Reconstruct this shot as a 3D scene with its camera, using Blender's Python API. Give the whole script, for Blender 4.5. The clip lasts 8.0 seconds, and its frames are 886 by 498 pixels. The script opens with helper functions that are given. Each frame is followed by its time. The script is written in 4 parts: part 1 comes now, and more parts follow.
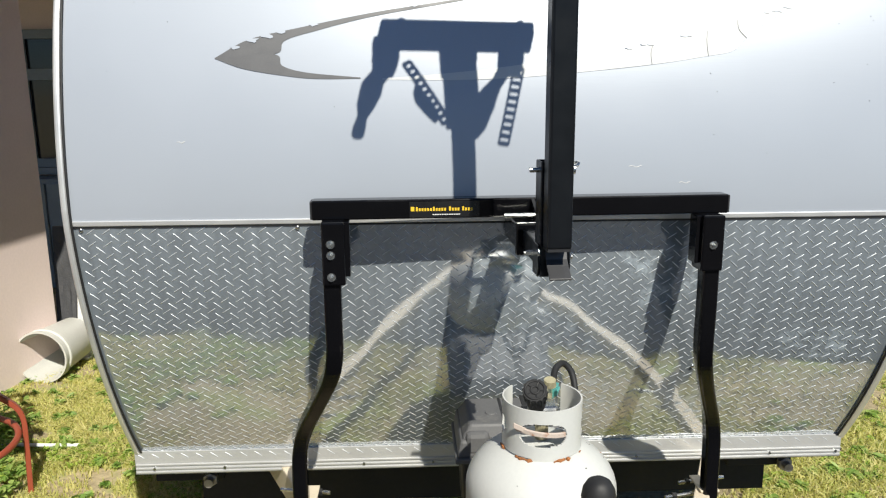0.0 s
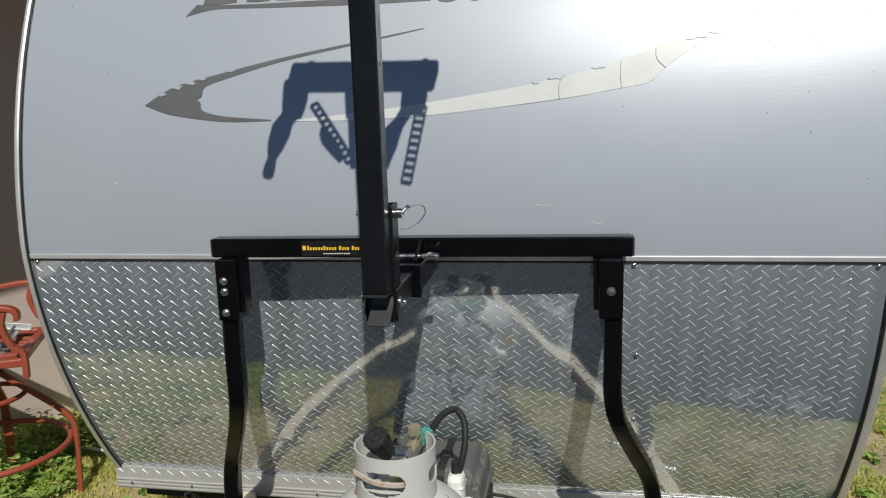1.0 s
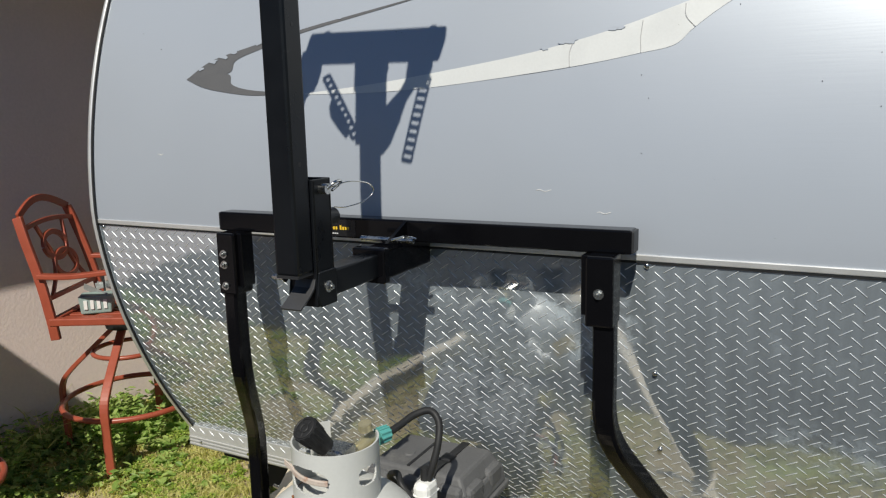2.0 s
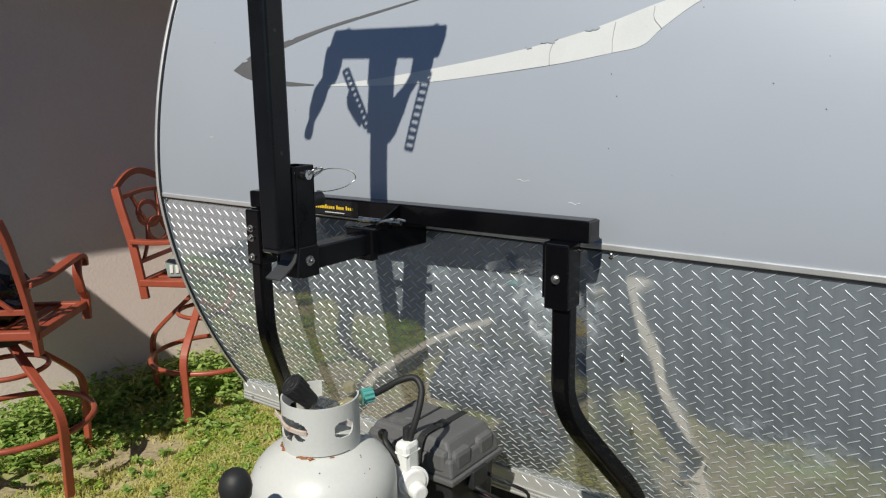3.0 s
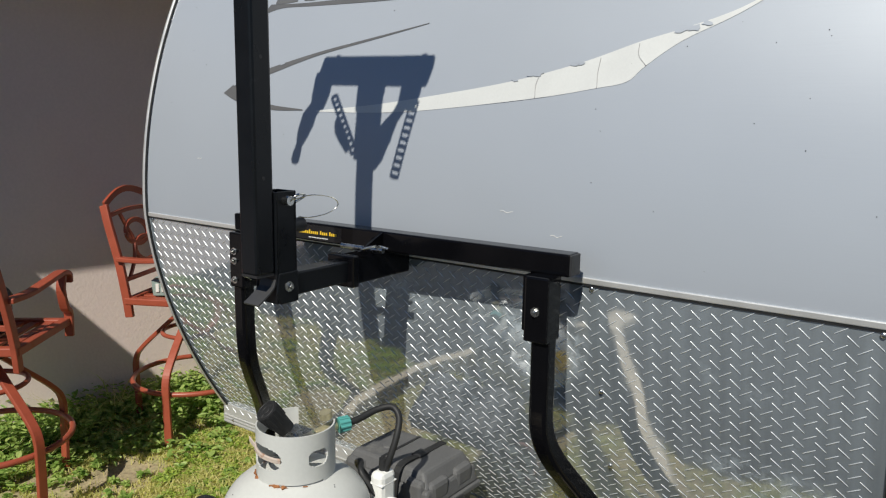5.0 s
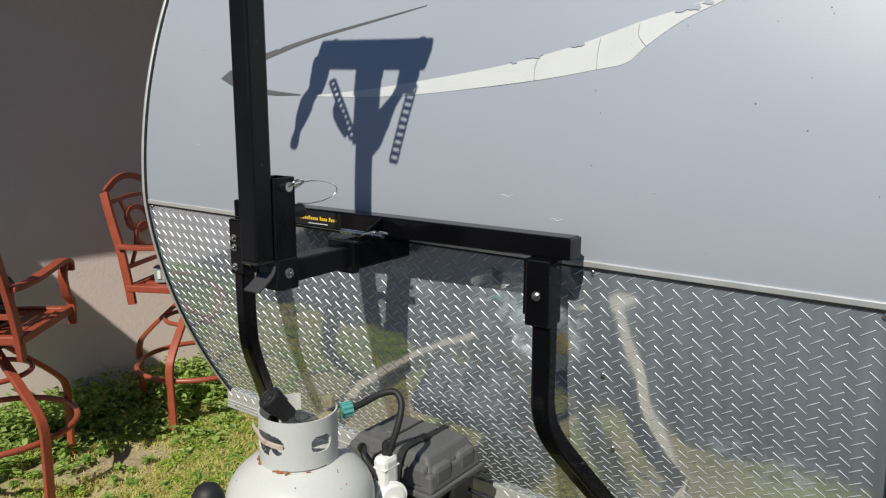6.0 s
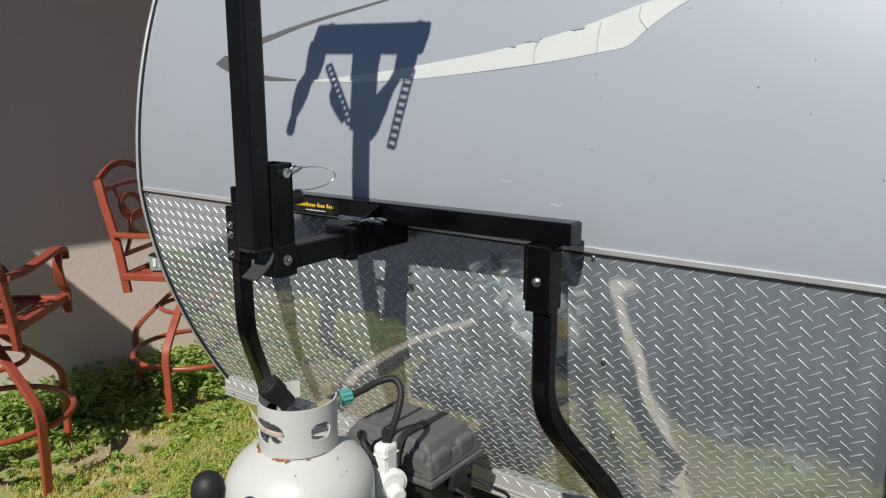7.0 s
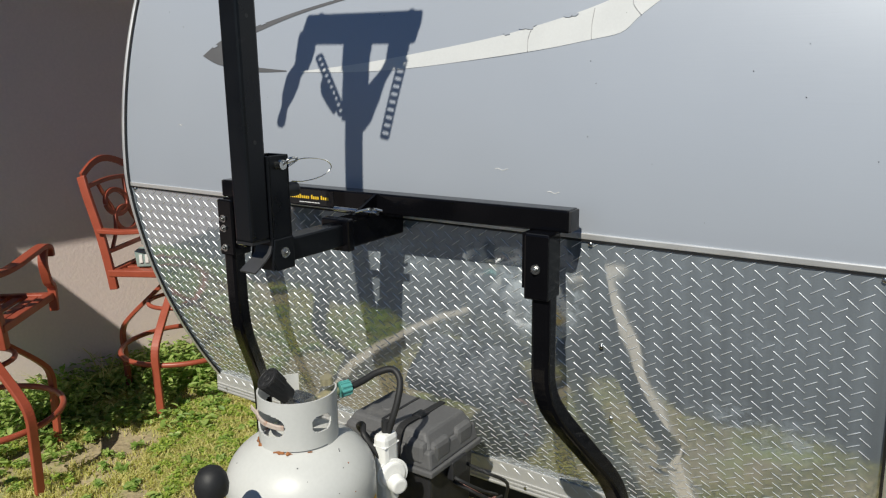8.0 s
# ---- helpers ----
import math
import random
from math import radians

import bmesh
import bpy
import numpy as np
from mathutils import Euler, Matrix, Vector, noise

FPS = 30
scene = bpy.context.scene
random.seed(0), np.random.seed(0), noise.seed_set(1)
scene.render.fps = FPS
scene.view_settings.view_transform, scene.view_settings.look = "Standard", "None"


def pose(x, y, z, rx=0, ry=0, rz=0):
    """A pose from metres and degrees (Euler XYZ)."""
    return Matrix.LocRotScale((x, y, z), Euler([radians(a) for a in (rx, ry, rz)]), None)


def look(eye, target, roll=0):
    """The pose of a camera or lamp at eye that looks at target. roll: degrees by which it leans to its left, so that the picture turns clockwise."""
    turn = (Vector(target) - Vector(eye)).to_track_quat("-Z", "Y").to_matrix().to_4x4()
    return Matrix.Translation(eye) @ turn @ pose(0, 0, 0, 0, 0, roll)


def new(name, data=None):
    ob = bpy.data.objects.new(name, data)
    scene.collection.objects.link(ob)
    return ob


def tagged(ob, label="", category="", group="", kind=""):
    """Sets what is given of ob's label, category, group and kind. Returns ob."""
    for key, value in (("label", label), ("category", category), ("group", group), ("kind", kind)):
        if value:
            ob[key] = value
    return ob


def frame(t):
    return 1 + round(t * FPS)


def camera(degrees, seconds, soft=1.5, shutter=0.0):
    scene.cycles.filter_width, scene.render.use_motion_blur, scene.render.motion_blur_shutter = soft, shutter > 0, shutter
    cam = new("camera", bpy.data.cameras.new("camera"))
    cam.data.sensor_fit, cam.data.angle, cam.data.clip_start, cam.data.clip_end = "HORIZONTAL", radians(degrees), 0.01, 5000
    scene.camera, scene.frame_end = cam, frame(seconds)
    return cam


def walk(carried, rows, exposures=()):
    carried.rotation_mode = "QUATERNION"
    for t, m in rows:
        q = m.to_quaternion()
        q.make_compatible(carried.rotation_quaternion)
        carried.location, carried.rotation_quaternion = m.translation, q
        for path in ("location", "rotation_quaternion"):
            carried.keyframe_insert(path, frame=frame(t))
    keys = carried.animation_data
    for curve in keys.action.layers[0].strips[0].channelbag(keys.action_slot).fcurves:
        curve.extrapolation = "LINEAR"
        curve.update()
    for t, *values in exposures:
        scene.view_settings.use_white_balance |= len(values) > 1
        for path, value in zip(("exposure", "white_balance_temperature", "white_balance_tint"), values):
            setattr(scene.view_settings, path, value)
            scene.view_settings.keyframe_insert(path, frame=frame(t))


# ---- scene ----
cam = camera(61.4, 8.0, soft=1.2)
PATH = [
    (0, (-0.285, -2.011, 1.750), (-0.2054, -0.0561, 1.3332), -0.39),
    (0.5, (0.078, -1.948, 1.739), (-0.0197, 0.0150, 1.3668), -0.97),
    (1, (0.413, -1.938, 1.776), (0.0524, -0.0013, 1.4286), -1.77),
    (1.5, (0.679, -1.769, 1.712), (0.0230, 0.0898, 1.3701), -1.35),
    (2, (0.901, -1.591, 1.718), (-0.0277, 0.1441, 1.3630), -1.38),
    (2.2, (1.008, -1.556, 1.711), (-0.0284, 0.1132, 1.3377), -1.58),
    (3.3, (1.248, -1.559, 1.758), (0.0625, 0.0030, 1.3629), -0.59),
    (3.5, (1.223, -1.546, 1.753), (0.0542, 0.0357, 1.3900), 0.37),
    (4, (1.220, -1.533, 1.762), (0.0574, 0.0584, 1.4231), 1.5),
    (4.5, (1.253, -1.538, 1.760), (0.0861, 0.0513, 1.4258), 1.29),
    (6, (1.252, -1.528, 1.763), (0.0822, 0.0477, 1.3769), 0.26),
    (6.5, (1.244, -1.524, 1.759), (0.0804, 0.0522, 1.3545), 0.27),
    (7, (1.236, -1.524, 1.759), (0.0815, 0.0546, 1.3382), 0.08),
    (7.5, (1.233, -1.539, 1.770), (0.0926, 0.0449, 1.3311), -0.19),
    (8, (1.208, -1.543, 1.756), (0.0945, 0.0576, 1.3106), -0.72),
]
LIGHT = [(t, stops, 5950, 8) for t, stops in ((0.0, 0.36), (0.5, -0.19), (1.0, -0.26), (1.5, -0.2), (2.2, -0.04), (3.5, -0.03), (8.0, -0.04))]
walk(cam, [(t, look(eye, target, roll)) for t, eye, target, roll in PATH], LIGHT)

# ---- world, sun, exposure ----
SUN_TRAVEL = Vector((-0.312, 1.0, -1.08)).normalized()
world = bpy.data.worlds.new("sky")
scene.world = world
world.use_nodes = True
wn = world.node_tree.nodes
sky = wn.new("ShaderNodeTexSky")
sky.sky_type = 'NISHITA'
sky.sun_disc = False
sky.sun_elevation = math.asin(-SUN_TRAVEL.z)
sky.sun_rotation = math.atan2(-SUN_TRAVEL.x, -SUN_TRAVEL.y)
sky.air_density, sky.dust_density, sky.ozone_density = 1.0, 0.0, 6.0
wn["Background"].inputs["Strength"].default_value = 0.05
world.node_tree.links.new(sky.outputs[0], wn["Background"].inputs["Color"])
sun_data = bpy.data.lights.new("sun", 'SUN')
sun_data.energy = 5.0
sun_data.angle = radians(0.53)
sun_data.color = (1.0, 0.90, 0.73)
sun = new("sun", sun_data)
sun.matrix_world = look((0, 0, 12), Vector((0, 0, 12)) + SUN_TRAVEL)


# ---- materials ----
def material(name, base, rough=0.5, metal=0.0, vary=0.12, scale=12.0, fine=140.0, bump=0.15, coat=0.0,
             stain=None, stain_amount=0.0, stain_scale=4.0, rough_vary=0.08, dist=0.002, spec=0.5):
    """A surface with two scales of colour variation, optional stains, uneven gloss and fine relief."""
    m = bpy.data.materials.new(name)
    m.use_nodes = True
    n, l = m.node_tree.nodes, m.node_tree.links
    p = n["Principled BSDF"]
    p.inputs["Metallic"].default_value = metal
    p.inputs["Coat Weight"].default_value = coat
    p.inputs["Specular IOR Level"].default_value = spec
    co = n.new("ShaderNodeTexCoord")
    info = n.new("ShaderNodeObjectInfo")
    shift = n.new("ShaderNodeVectorMath")
    shift.operation = 'MULTIPLY_ADD'
    l.new(info.outputs["Random"], shift.inputs[0])
    shift.inputs[1].default_value = (7.3, 3.1, 5.7)
    l.new(co.outputs["Object"], shift.inputs[2])
    big = n.new("ShaderNodeTexNoise")
    big.inputs["Scale"].default_value = scale
    big.inputs["Detail"].default_value = 5
    small = n.new("ShaderNodeTexNoise")
    small.inputs["Scale"].default_value = fine
    small.inputs["Detail"].default_value = 3
    for t in (big, small):
        l.new(shift.outputs[0], t.inputs["Vector"])
    both = n.new("ShaderNodeMath")
    both.operation = 'MULTIPLY_ADD'
    l.new(small.outputs["Fac"], both.inputs[0])
    both.inputs[1].default_value = 0.5
    half = n.new("ShaderNodeMath")
    half.operation = 'MULTIPLY'
    l.new(big.outputs["Fac"], half.inputs[0])
    half.inputs[1].default_value = 0.5
    l.new(half.outputs[0], both.inputs[2])
    ramp = n.new("ShaderNodeValToRGB")
    e = ramp.color_ramp.elements
    e[0].position, e[1].position = 0.3, 0.7
    e[0].color = (*[c * (1 - vary) for c in base], 1)
    e[1].color = (*[min(1, c * (1 + vary)) for c in base], 1)
    l.new(both.outputs[0], ramp.inputs["Fac"])
    colour = ramp.outputs[0]
    if stain:
        st = n.new("ShaderNodeTexNoise")
        st.inputs["Scale"].default_value = stain_scale
        st.inputs["Detail"].default_value = 8
        st.inputs["Roughness"].default_value = 0.65
        l.new(shift.outputs[0], st.inputs["Vector"])
        sr = n.new("ShaderNodeMapRange")
        sr.inputs["From Min"].default_value = 0.5 + 0.22 * (1 - stain_amount)
        sr.inputs["From Max"].default_value = 0.62 + 0.22 * (1 - stain_amount)
        l.new(st.outputs["Fac"], sr.inputs["Value"])
        mix = n.new("ShaderNodeMix")
        mix.data_type = 'RGBA'
        l.new(sr.outputs[0], mix.inputs["Factor"])
        l.new(colour, mix.inputs["A"])
        mix.inputs["B"].default_value = (*stain, 1)
        colour = mix.outputs["Result"]
    l.new(colour, p.inputs["Base Color"])
    rr = n.new("ShaderNodeMapRange")
    rr.inputs["To Min"].default_value = max(0.02, rough - rough_vary)
    rr.inputs["To Max"].default_value = min(1, rough + rough_vary)
    rr.inputs["From Min"].default_value, rr.inputs["From Max"].default_value = 0.3, 0.7
    l.new(big.outputs["Fac"], rr.inputs["Value"])
    l.new(rr.outputs[0], p.inputs["Roughness"])
    if bump:
        b = n.new("ShaderNodeBump")
        b.inputs["Strength"].default_value = bump
        b.inputs["Distance"].default_value = dist
        l.new(both.outputs[0], b.inputs["Height"])
        l.new(b.outputs[0], p.inputs["Normal"])
    return m


M = {}
M["silver"] = material("silver_paint", (0.41, 0.442, 0.50), 0.41, 0.19, 0.02, 3, 900, 0.02, rough_vary=0.02, dist=0.0005)
M["plate"] = material("tread_plate", (0.50, 0.57, 0.635), 0.45, 0.0, 0.08, 5, 300, 0.015, rough_vary=0.03, dist=0.0008, stain=(0.60, 0.60, 0.58), stain_amount=0.3, stain_scale=3.5)
M["tread"] = material("tread_bar", (0.72, 0.75, 0.78), 0.42, 0.55, 0.06, 40, 300, 0.0)
M["alu"] = material("mill_aluminium", (0.58, 0.58, 0.575), 0.35, 0.45, 0.06, 8, 200, 0.05)
M["trim"] = material("aluminium_trim", (0.76, 0.76, 0.755), 0.4, 0.6, 0.06, 9, 250, 0.05)
M["side"] = material("ribbed_side_skin", (0.62, 0.61, 0.58), 0.45, 0.0, 0.05, 3, 90, 0.05)
M["rubber"] = material("black_rubber", (0.015, 0.015, 0.016), 0.6, 0, 0.2, 30, 300, 0.2)
M["black"] = material("black_powder_coat", (0.0035, 0.0035, 0.0045), 0.14, 0.0, 0.15, 20, 600, 0.06, coat=0.0, rough_vary=0.05, dist=0.0004, spec=0.2)
M["satin"] = material("worn_black_paint", (0.006, 0.007, 0.009), 0.32, 0.0, 0.2, 18, 500, 0.08, rough_vary=0.08, dist=0.0005, stain=(0.028, 0.028, 0.032), stain_amount=0.3, stain_scale=11, spec=0.25)
M["lip"] = material("greyed_black_steel", (0.05, 0.05, 0.053), 0.3, 0.0, 0.15, 20, 300, 0.05)
M["steel"] = material("zinc_steel", (0.6, 0.6, 0.58), 0.25, 1.0, 0.1, 60, 600, 0.1)
M["white"] = material("tank_white_paint", (0.57, 0.575, 0.555), 0.38, 0.0, 0.04, 6, 120, 0.06, stain=(0.36, 0.34, 0.30), stain_amount=0.15, stain_scale=9)
M["rusty_white"] = material("rusted_white_paint", (0.52, 0.44, 0.38), 0.6, 0, 0.1, 30, 300, 0.3, stain=(0.33, 0.14, 0.06), stain_amount=0.85, stain_scale=28)
M["rust"] = material("orange_rust", (0.30, 0.12, 0.04), 0.85, 0, 0.4, 60, 300, 0.5)
M["cream"] = material("cream_frame_paint", (0.62, 0.54, 0.42), 0.55, 0, 0.1, 8, 120, 0.15, stain=(0.28, 0.2, 0.12), stain_amount=0.3, stain_scale=7)
M["dark_under"] = material("underside", (0.02, 0.02, 0.02), 0.9, 0, 0.2, 6, 60, 0.2)
M["greybox"] = material("dusty_grey_plastic", (0.105, 0.105, 0.108), 0.6, 0, 0.12, 7, 160, 0.2, stain=(0.18, 0.175, 0.165), stain_amount=0.4, stain_scale=9)
M["blackbox"] = material("black_plastic", (0.02, 0.02, 0.022), 0.5, 0, 0.15, 20, 200, 0.15)
M["teal"] = material("teal_plastic", (0.10, 0.34, 0.32), 0.4, 0, 0.08, 20, 200, 0.1)
M["brass"] = material("brass", (0.62, 0.56, 0.36), 0.35, 0.7, 0.15, 40, 300, 0.1)
M["copper"] = material("pinkish_cable", (0.42, 0.2, 0.17), 0.5, 0, 0.1, 30, 200, 0.1)
M["reg"] = material("white_plastic", (0.78, 0.78, 0.76), 0.45, 0, 0.04, 12, 200, 0.1)
M["decal_dark"] = material("dark_grey_vinyl", (0.115, 0.115, 0.12), 0.45, 0, 0.1, 20, 300, 0.05)
M["decal_light"] = material("pale_grey_vinyl", (0.62, 0.63, 0.63), 0.35, 0, 0.04, 14, 200, 0.05)
M["decal_mid"] = material("grey_vinyl_edge", (0.40, 0.40, 0.41), 0.5, 0, 0.1, 40, 300, 0.1)
M["decal_torn"] = material("torn_vinyl_backing", (0.72, 0.71, 0.68), 0.6, 0, 0.1, 40, 300, 0.2)
M["yellow"] = material("yellow_ink", (0.85, 0.55, 0.03), 0.4, 0, 0.05, 40, 300, 0)
M["ink"] = material("white_ink", (0.8, 0.8, 0.8), 0.4, 0, 0.05, 40, 300, 0)
M["label"] = material("black_label", (0.01, 0.01, 0.011), 0.3, 0, 0.1, 40, 300, 0)
M["coral"] = material("red_brown_frame_paint", (0.31, 0.068, 0.036), 0.40, 0, 0.15, 14, 260, 0.12, stain=(0.17, 0.04, 0.025), stain_amount=0.3, stain_scale=14)
M["stucco"] = material("painted_stucco", (0.82, 0.69, 0.65), 0.9, 0, 0.05, 2.2, 60, 0.45, stain=(0.76, 0.64, 0.60), stain_amount=0.15, stain_scale=1.6, dist=0.006)
M["eave"] = material("eave_board", (0.55, 0.50, 0.47), 0.8, 0, 0.06, 4, 60, 0.2)
M["soil"] = material("lawn_soil", (0.34, 0.28, 0.17), 0.95, 0, 0.45, 2.5, 40, 0.8, stain=(0.27, 0.31, 0.09), stain_amount=0.9, stain_scale=3.0, dist=0.02)
M["asphalt"] = material("asphalt", (0.020, 0.021, 0.024), 0.9, 0, 0.25, 5, 120, 0.6, dist=0.006)
M["bucket"] = material("grey_white_plastic", (0.56, 0.56, 0.53), 0.5, 0, 0.06, 8, 100, 0.1, stain=(0.4, 0.37, 0.3), stain_amount=0.3)
M["tarp"] = material("dark_tarp", (0.07, 0.07, 0.075), 0.7, 0, 0.25, 9, 90, 0.4, dist=0.01)
M["junk_green"] = material("green_grey_plastic", (0.28, 0.36, 0.34), 0.5, 0, 0.15, 20, 200, 0.1)
M["junk_grey"] = material("dull_zinc", (0.42, 0.44, 0.44), 0.4, 0.5, 0.2, 30, 200, 0.2)
M["worn_steel"] = material("worn_grey_steel", (0.35, 0.33, 0.33), 0.45, 0.7, 0.25, 50, 200, 0.2)
M["bagplastic"] = material("black_bag_film", (0.012, 0.012, 0.014), 0.22, 0, 0.2, 14, 120, 0.4, dist=0.006)
M["window"] = material("dark_glass", (0.02, 0.025, 0.035), 0.06, 0, 0.1, 3, 60, 0.0, spec=0.6)
M["blind"] = material("blue_grey_frame", (0.22, 0.26, 0.31), 0.5, 0, 0.1, 5, 80, 0.1)


def foliage(name, dark, light, rough=0.5):
    """Leaves and blades: each one its own tint, letting some light through."""
    m = bpy.data.materials.new(name)
    m.use_nodes = True
    n, l = m.node_tree.nodes, m.node_tree.links
    p = n["Principled BSDF"]
    p.inputs["Roughness"].default_value = rough
    geo = n.new("ShaderNodeNewGeometry")
    ramp = n.new("ShaderNodeValToRGB")
    e = ramp.color_ramp.elements
    e[0].color, e[1].color = (*dark, 1), (*light, 1)
    l.new(geo.outputs["Random Per Island"], ramp.inputs["Fac"])
    l.new(ramp.outputs[0], p.inputs["Base Color"])
    thin = n.new("ShaderNodeBsdfTranslucent")
    l.new(ramp.outputs[0], thin.inputs["Color"])
    mix = n.new("ShaderNodeMixShader")
    mix.inputs["Fac"].default_value = 0.48
    l.new(p.outputs[0], mix.inputs[1])
    l.new(thin.outputs[0], mix.inputs[2])
    l.new(mix.outputs[0], n["Material Output"].inputs["Surface"])
    return m


M["grass"] = foliage("grass_blades", (0.50, 0.53, 0.14), (0.84, 0.77, 0.36))
M["clover"] = foliage("clover_leaves", (0.22, 0.36, 0.045), (0.56, 0.66, 0.13))
M["weed"] = foliage("weed_leaves", (0.18, 0.32, 0.05), (0.52, 0.64, 0.19))


def aluminium(m, tint=(0.60, 0.62, 0.65), rough=0.065, low=0.64, high=0.72, patch=0.14, scuffs_reflections=()):
    """Weathered aluminium: a mirror-like skin, dulled in run-off streaks, scuffed patches and spots for wear and
    painted reflections.
    """
    n, l = m.node_tree.nodes, m.node_tree.links
    dull = n["Principled BSDF"]
    shine = n.new("ShaderNodeBsdfPrincipled")
    shine.inputs["Base Color"].default_value = (*tint, 1)
    shine.inputs["Metallic"].default_value = 1.0
    co = n.new("ShaderNodeTexCoord")
    mp = n.new("ShaderNodeMapping")
    mp.inputs["Scale"].default_value = (34, 1, 1.6)
    l.new(co.outputs["Object"], mp.inputs["Vector"])

    def tex(scale, detail, rgh, source):
        t = n.new("ShaderNodeTexNoise")
        t.inputs["Scale"].default_value, t.inputs["Detail"].default_value, t.inputs["Roughness"].default_value = scale, detail, rgh
        l.new(source, t.inputs["Vector"])
        return t.outputs["Fac"]

    def ramp(value, a, b, c, d):
        r = n.new("ShaderNodeMapRange")
        for key, v in (("From Min", a), ("From Max", b), ("To Min", c), ("To Max", d)):
            r.inputs[key].default_value = v
        l.new(value, r.inputs["Value"])
        return r.outputs[0]

    def calc(op, a, b):
        k = n.new("ShaderNodeMath")
        k.operation, k.use_clamp = op, op == 'SUBTRACT'
        for i, v in enumerate((a, b)):
            if isinstance(v, (int, float)):
                k.inputs[i].default_value = v
            else:
                l.new(v, k.inputs[i])
        return k.outputs[0]

    streak = ramp(tex(1.0, 7, 0.5, mp.outputs[0]), 0.34, 0.66, high, low)
    blotch = tex(7.0, 9, 0.7, co.outputs["Object"])
    share = calc('SUBTRACT', streak, ramp(blotch, 0.58, 0.70, 0.0, patch))
    crumble = ramp(tex(24.0, 8, 0.72, co.outputs["Object"]), 0.47, 0.60, 0.0, 1.0)
    for x, z, rx, rz, amount in scuffs_reflections:
        # a dulled spot of ragged outline
        away = n.new("ShaderNodeMapping")
        away.inputs["Location"].default_value = (-x / rx, 0, -z / rz)
        away.inputs["Scale"].default_value = (1 / rx, 0, 1 / rz)
        l.new(co.outputs["Object"], away.inputs["Vector"])
        size = n.new("ShaderNodeVectorMath")
        size.operation = 'LENGTH'
        l.new(away.outputs[0], size.inputs[0])
        spot = ramp(size.outputs["Value"], 0.35, 1.0, amount, 0.0)
        share = calc('SUBTRACT', share, calc('MULTIPLY', spot, crumble))
    l.new(ramp(blotch, 0.3, 0.7, max(0.03, rough - 0.03), rough + 0.04), shine.inputs["Roughness"])
    l.new(dull.inputs["Normal"].links[0].from_socket, shine.inputs["Normal"])
    mix = n.new("ShaderNodeMixShader")
    l.new(share, mix.inputs["Fac"])
    l.new(dull.outputs[0], mix.inputs[1])
    l.new(shine.outputs[0], mix.inputs[2])
    l.new(mix.outputs[0], n["Material Output"].inputs["Surface"])
    return m


def brushed(m, strength=0.09):
    """Fine horizontal rolling lines of the sheet."""
    n, l = m.node_tree.nodes, m.node_tree.links
    p = n["Principled BSDF"]
    under = p.inputs["Normal"].links[0].from_socket
    co = n.new("ShaderNodeTexCoord")
    mp = n.new("ShaderNodeMapping")
    mp.inputs["Scale"].default_value = (9, 160, 220)
    l.new(co.outputs["Object"], mp.inputs["Vector"])
    a = n.new("ShaderNodeTexNoise")
    a.inputs["Scale"].default_value = 1.0
    a.inputs["Detail"].default_value = 5
    l.new(mp.outputs[0], a.inputs["Vector"])
    b = n.new("ShaderNodeBump")
    b.inputs["Strength"].default_value = strength
    b.inputs["Distance"].default_value = 0.001
    l.new(a.outputs["Fac"], b.inputs["Height"])
    l.new(under, b.inputs["Normal"])
    l.new(b.outputs[0], p.inputs["Normal"])
    return m


brushed(M["silver"])
# Scuffs at the right; central spots also paint in the tank's distorted reflection
aluminium(M["plate"], scuffs_reflections=((0.96, 0.985, 0.16, 0.075, 0.3), (0.86, 1.02, 0.07, 0.06, 0.25), (0.36, 1.28, 0.12, 0.07, 0.35), (0.40, 1.17, 0.07, 0.06, 0.35),
                             (-0.02, 1.30, 0.16, 0.07, 0.3), (0.10, 1.05, 0.22, 0.16, 0.2), (0.49, 1.24, 0.05, 0.10, 0.4), (0.62, 0.75, 0.12, 0.10, 0.35), (0.30, 0.80, 0.16, 0.14, 0.35)))


# ---- mesh tools ----
def part(name, bm, mat, parent=None, label="", smooth=False, bevel=0.0):
    """Link a bmesh as one mesh object under a thing or part."""
    bmesh.ops.recalc_face_normals(bm, faces=bm.faces)
    me = bpy.data.meshes.new(name)
    if smooth:
        for f in bm.faces:
            f.smooth = True
    bm.to_mesh(me)
    bm.free()
    me.materials.append(mat)
    ob = new(name, me)
    if parent:
        ob.parent = parent
    if bevel:
        b = ob.modifiers.new("bevel", 'BEVEL')
        b.width, b.segments, b.limit_method, b.angle_limit = bevel, 2, 'ANGLE', radians(40)
    if smooth:
        me.set_sharp_from_angle(angle=radians(38))
    if label:
        tagged(ob, label)
    return ob


def thing(name, label, category, m=None, group="", kind=""):
    ob = new(name)
    ob.empty_display_size = 0.1
    if m is not None:
        ob.matrix_basis = m
    return tagged(ob, label, category, group, kind)


def box(x0, x1, y0, y1, z0, z1, bm=None, m=None):
    bm = bm or bmesh.new()
    t = Matrix.Translation(((x0 + x1) / 2, (y0 + y1) / 2, (z0 + z1) / 2)) @ Matrix.Diagonal((x1 - x0, y1 - y0, z1 - z0, 1))
    bmesh.ops.create_cube(bm, size=1, matrix=(m @ t) if m is not None else t)
    return bm


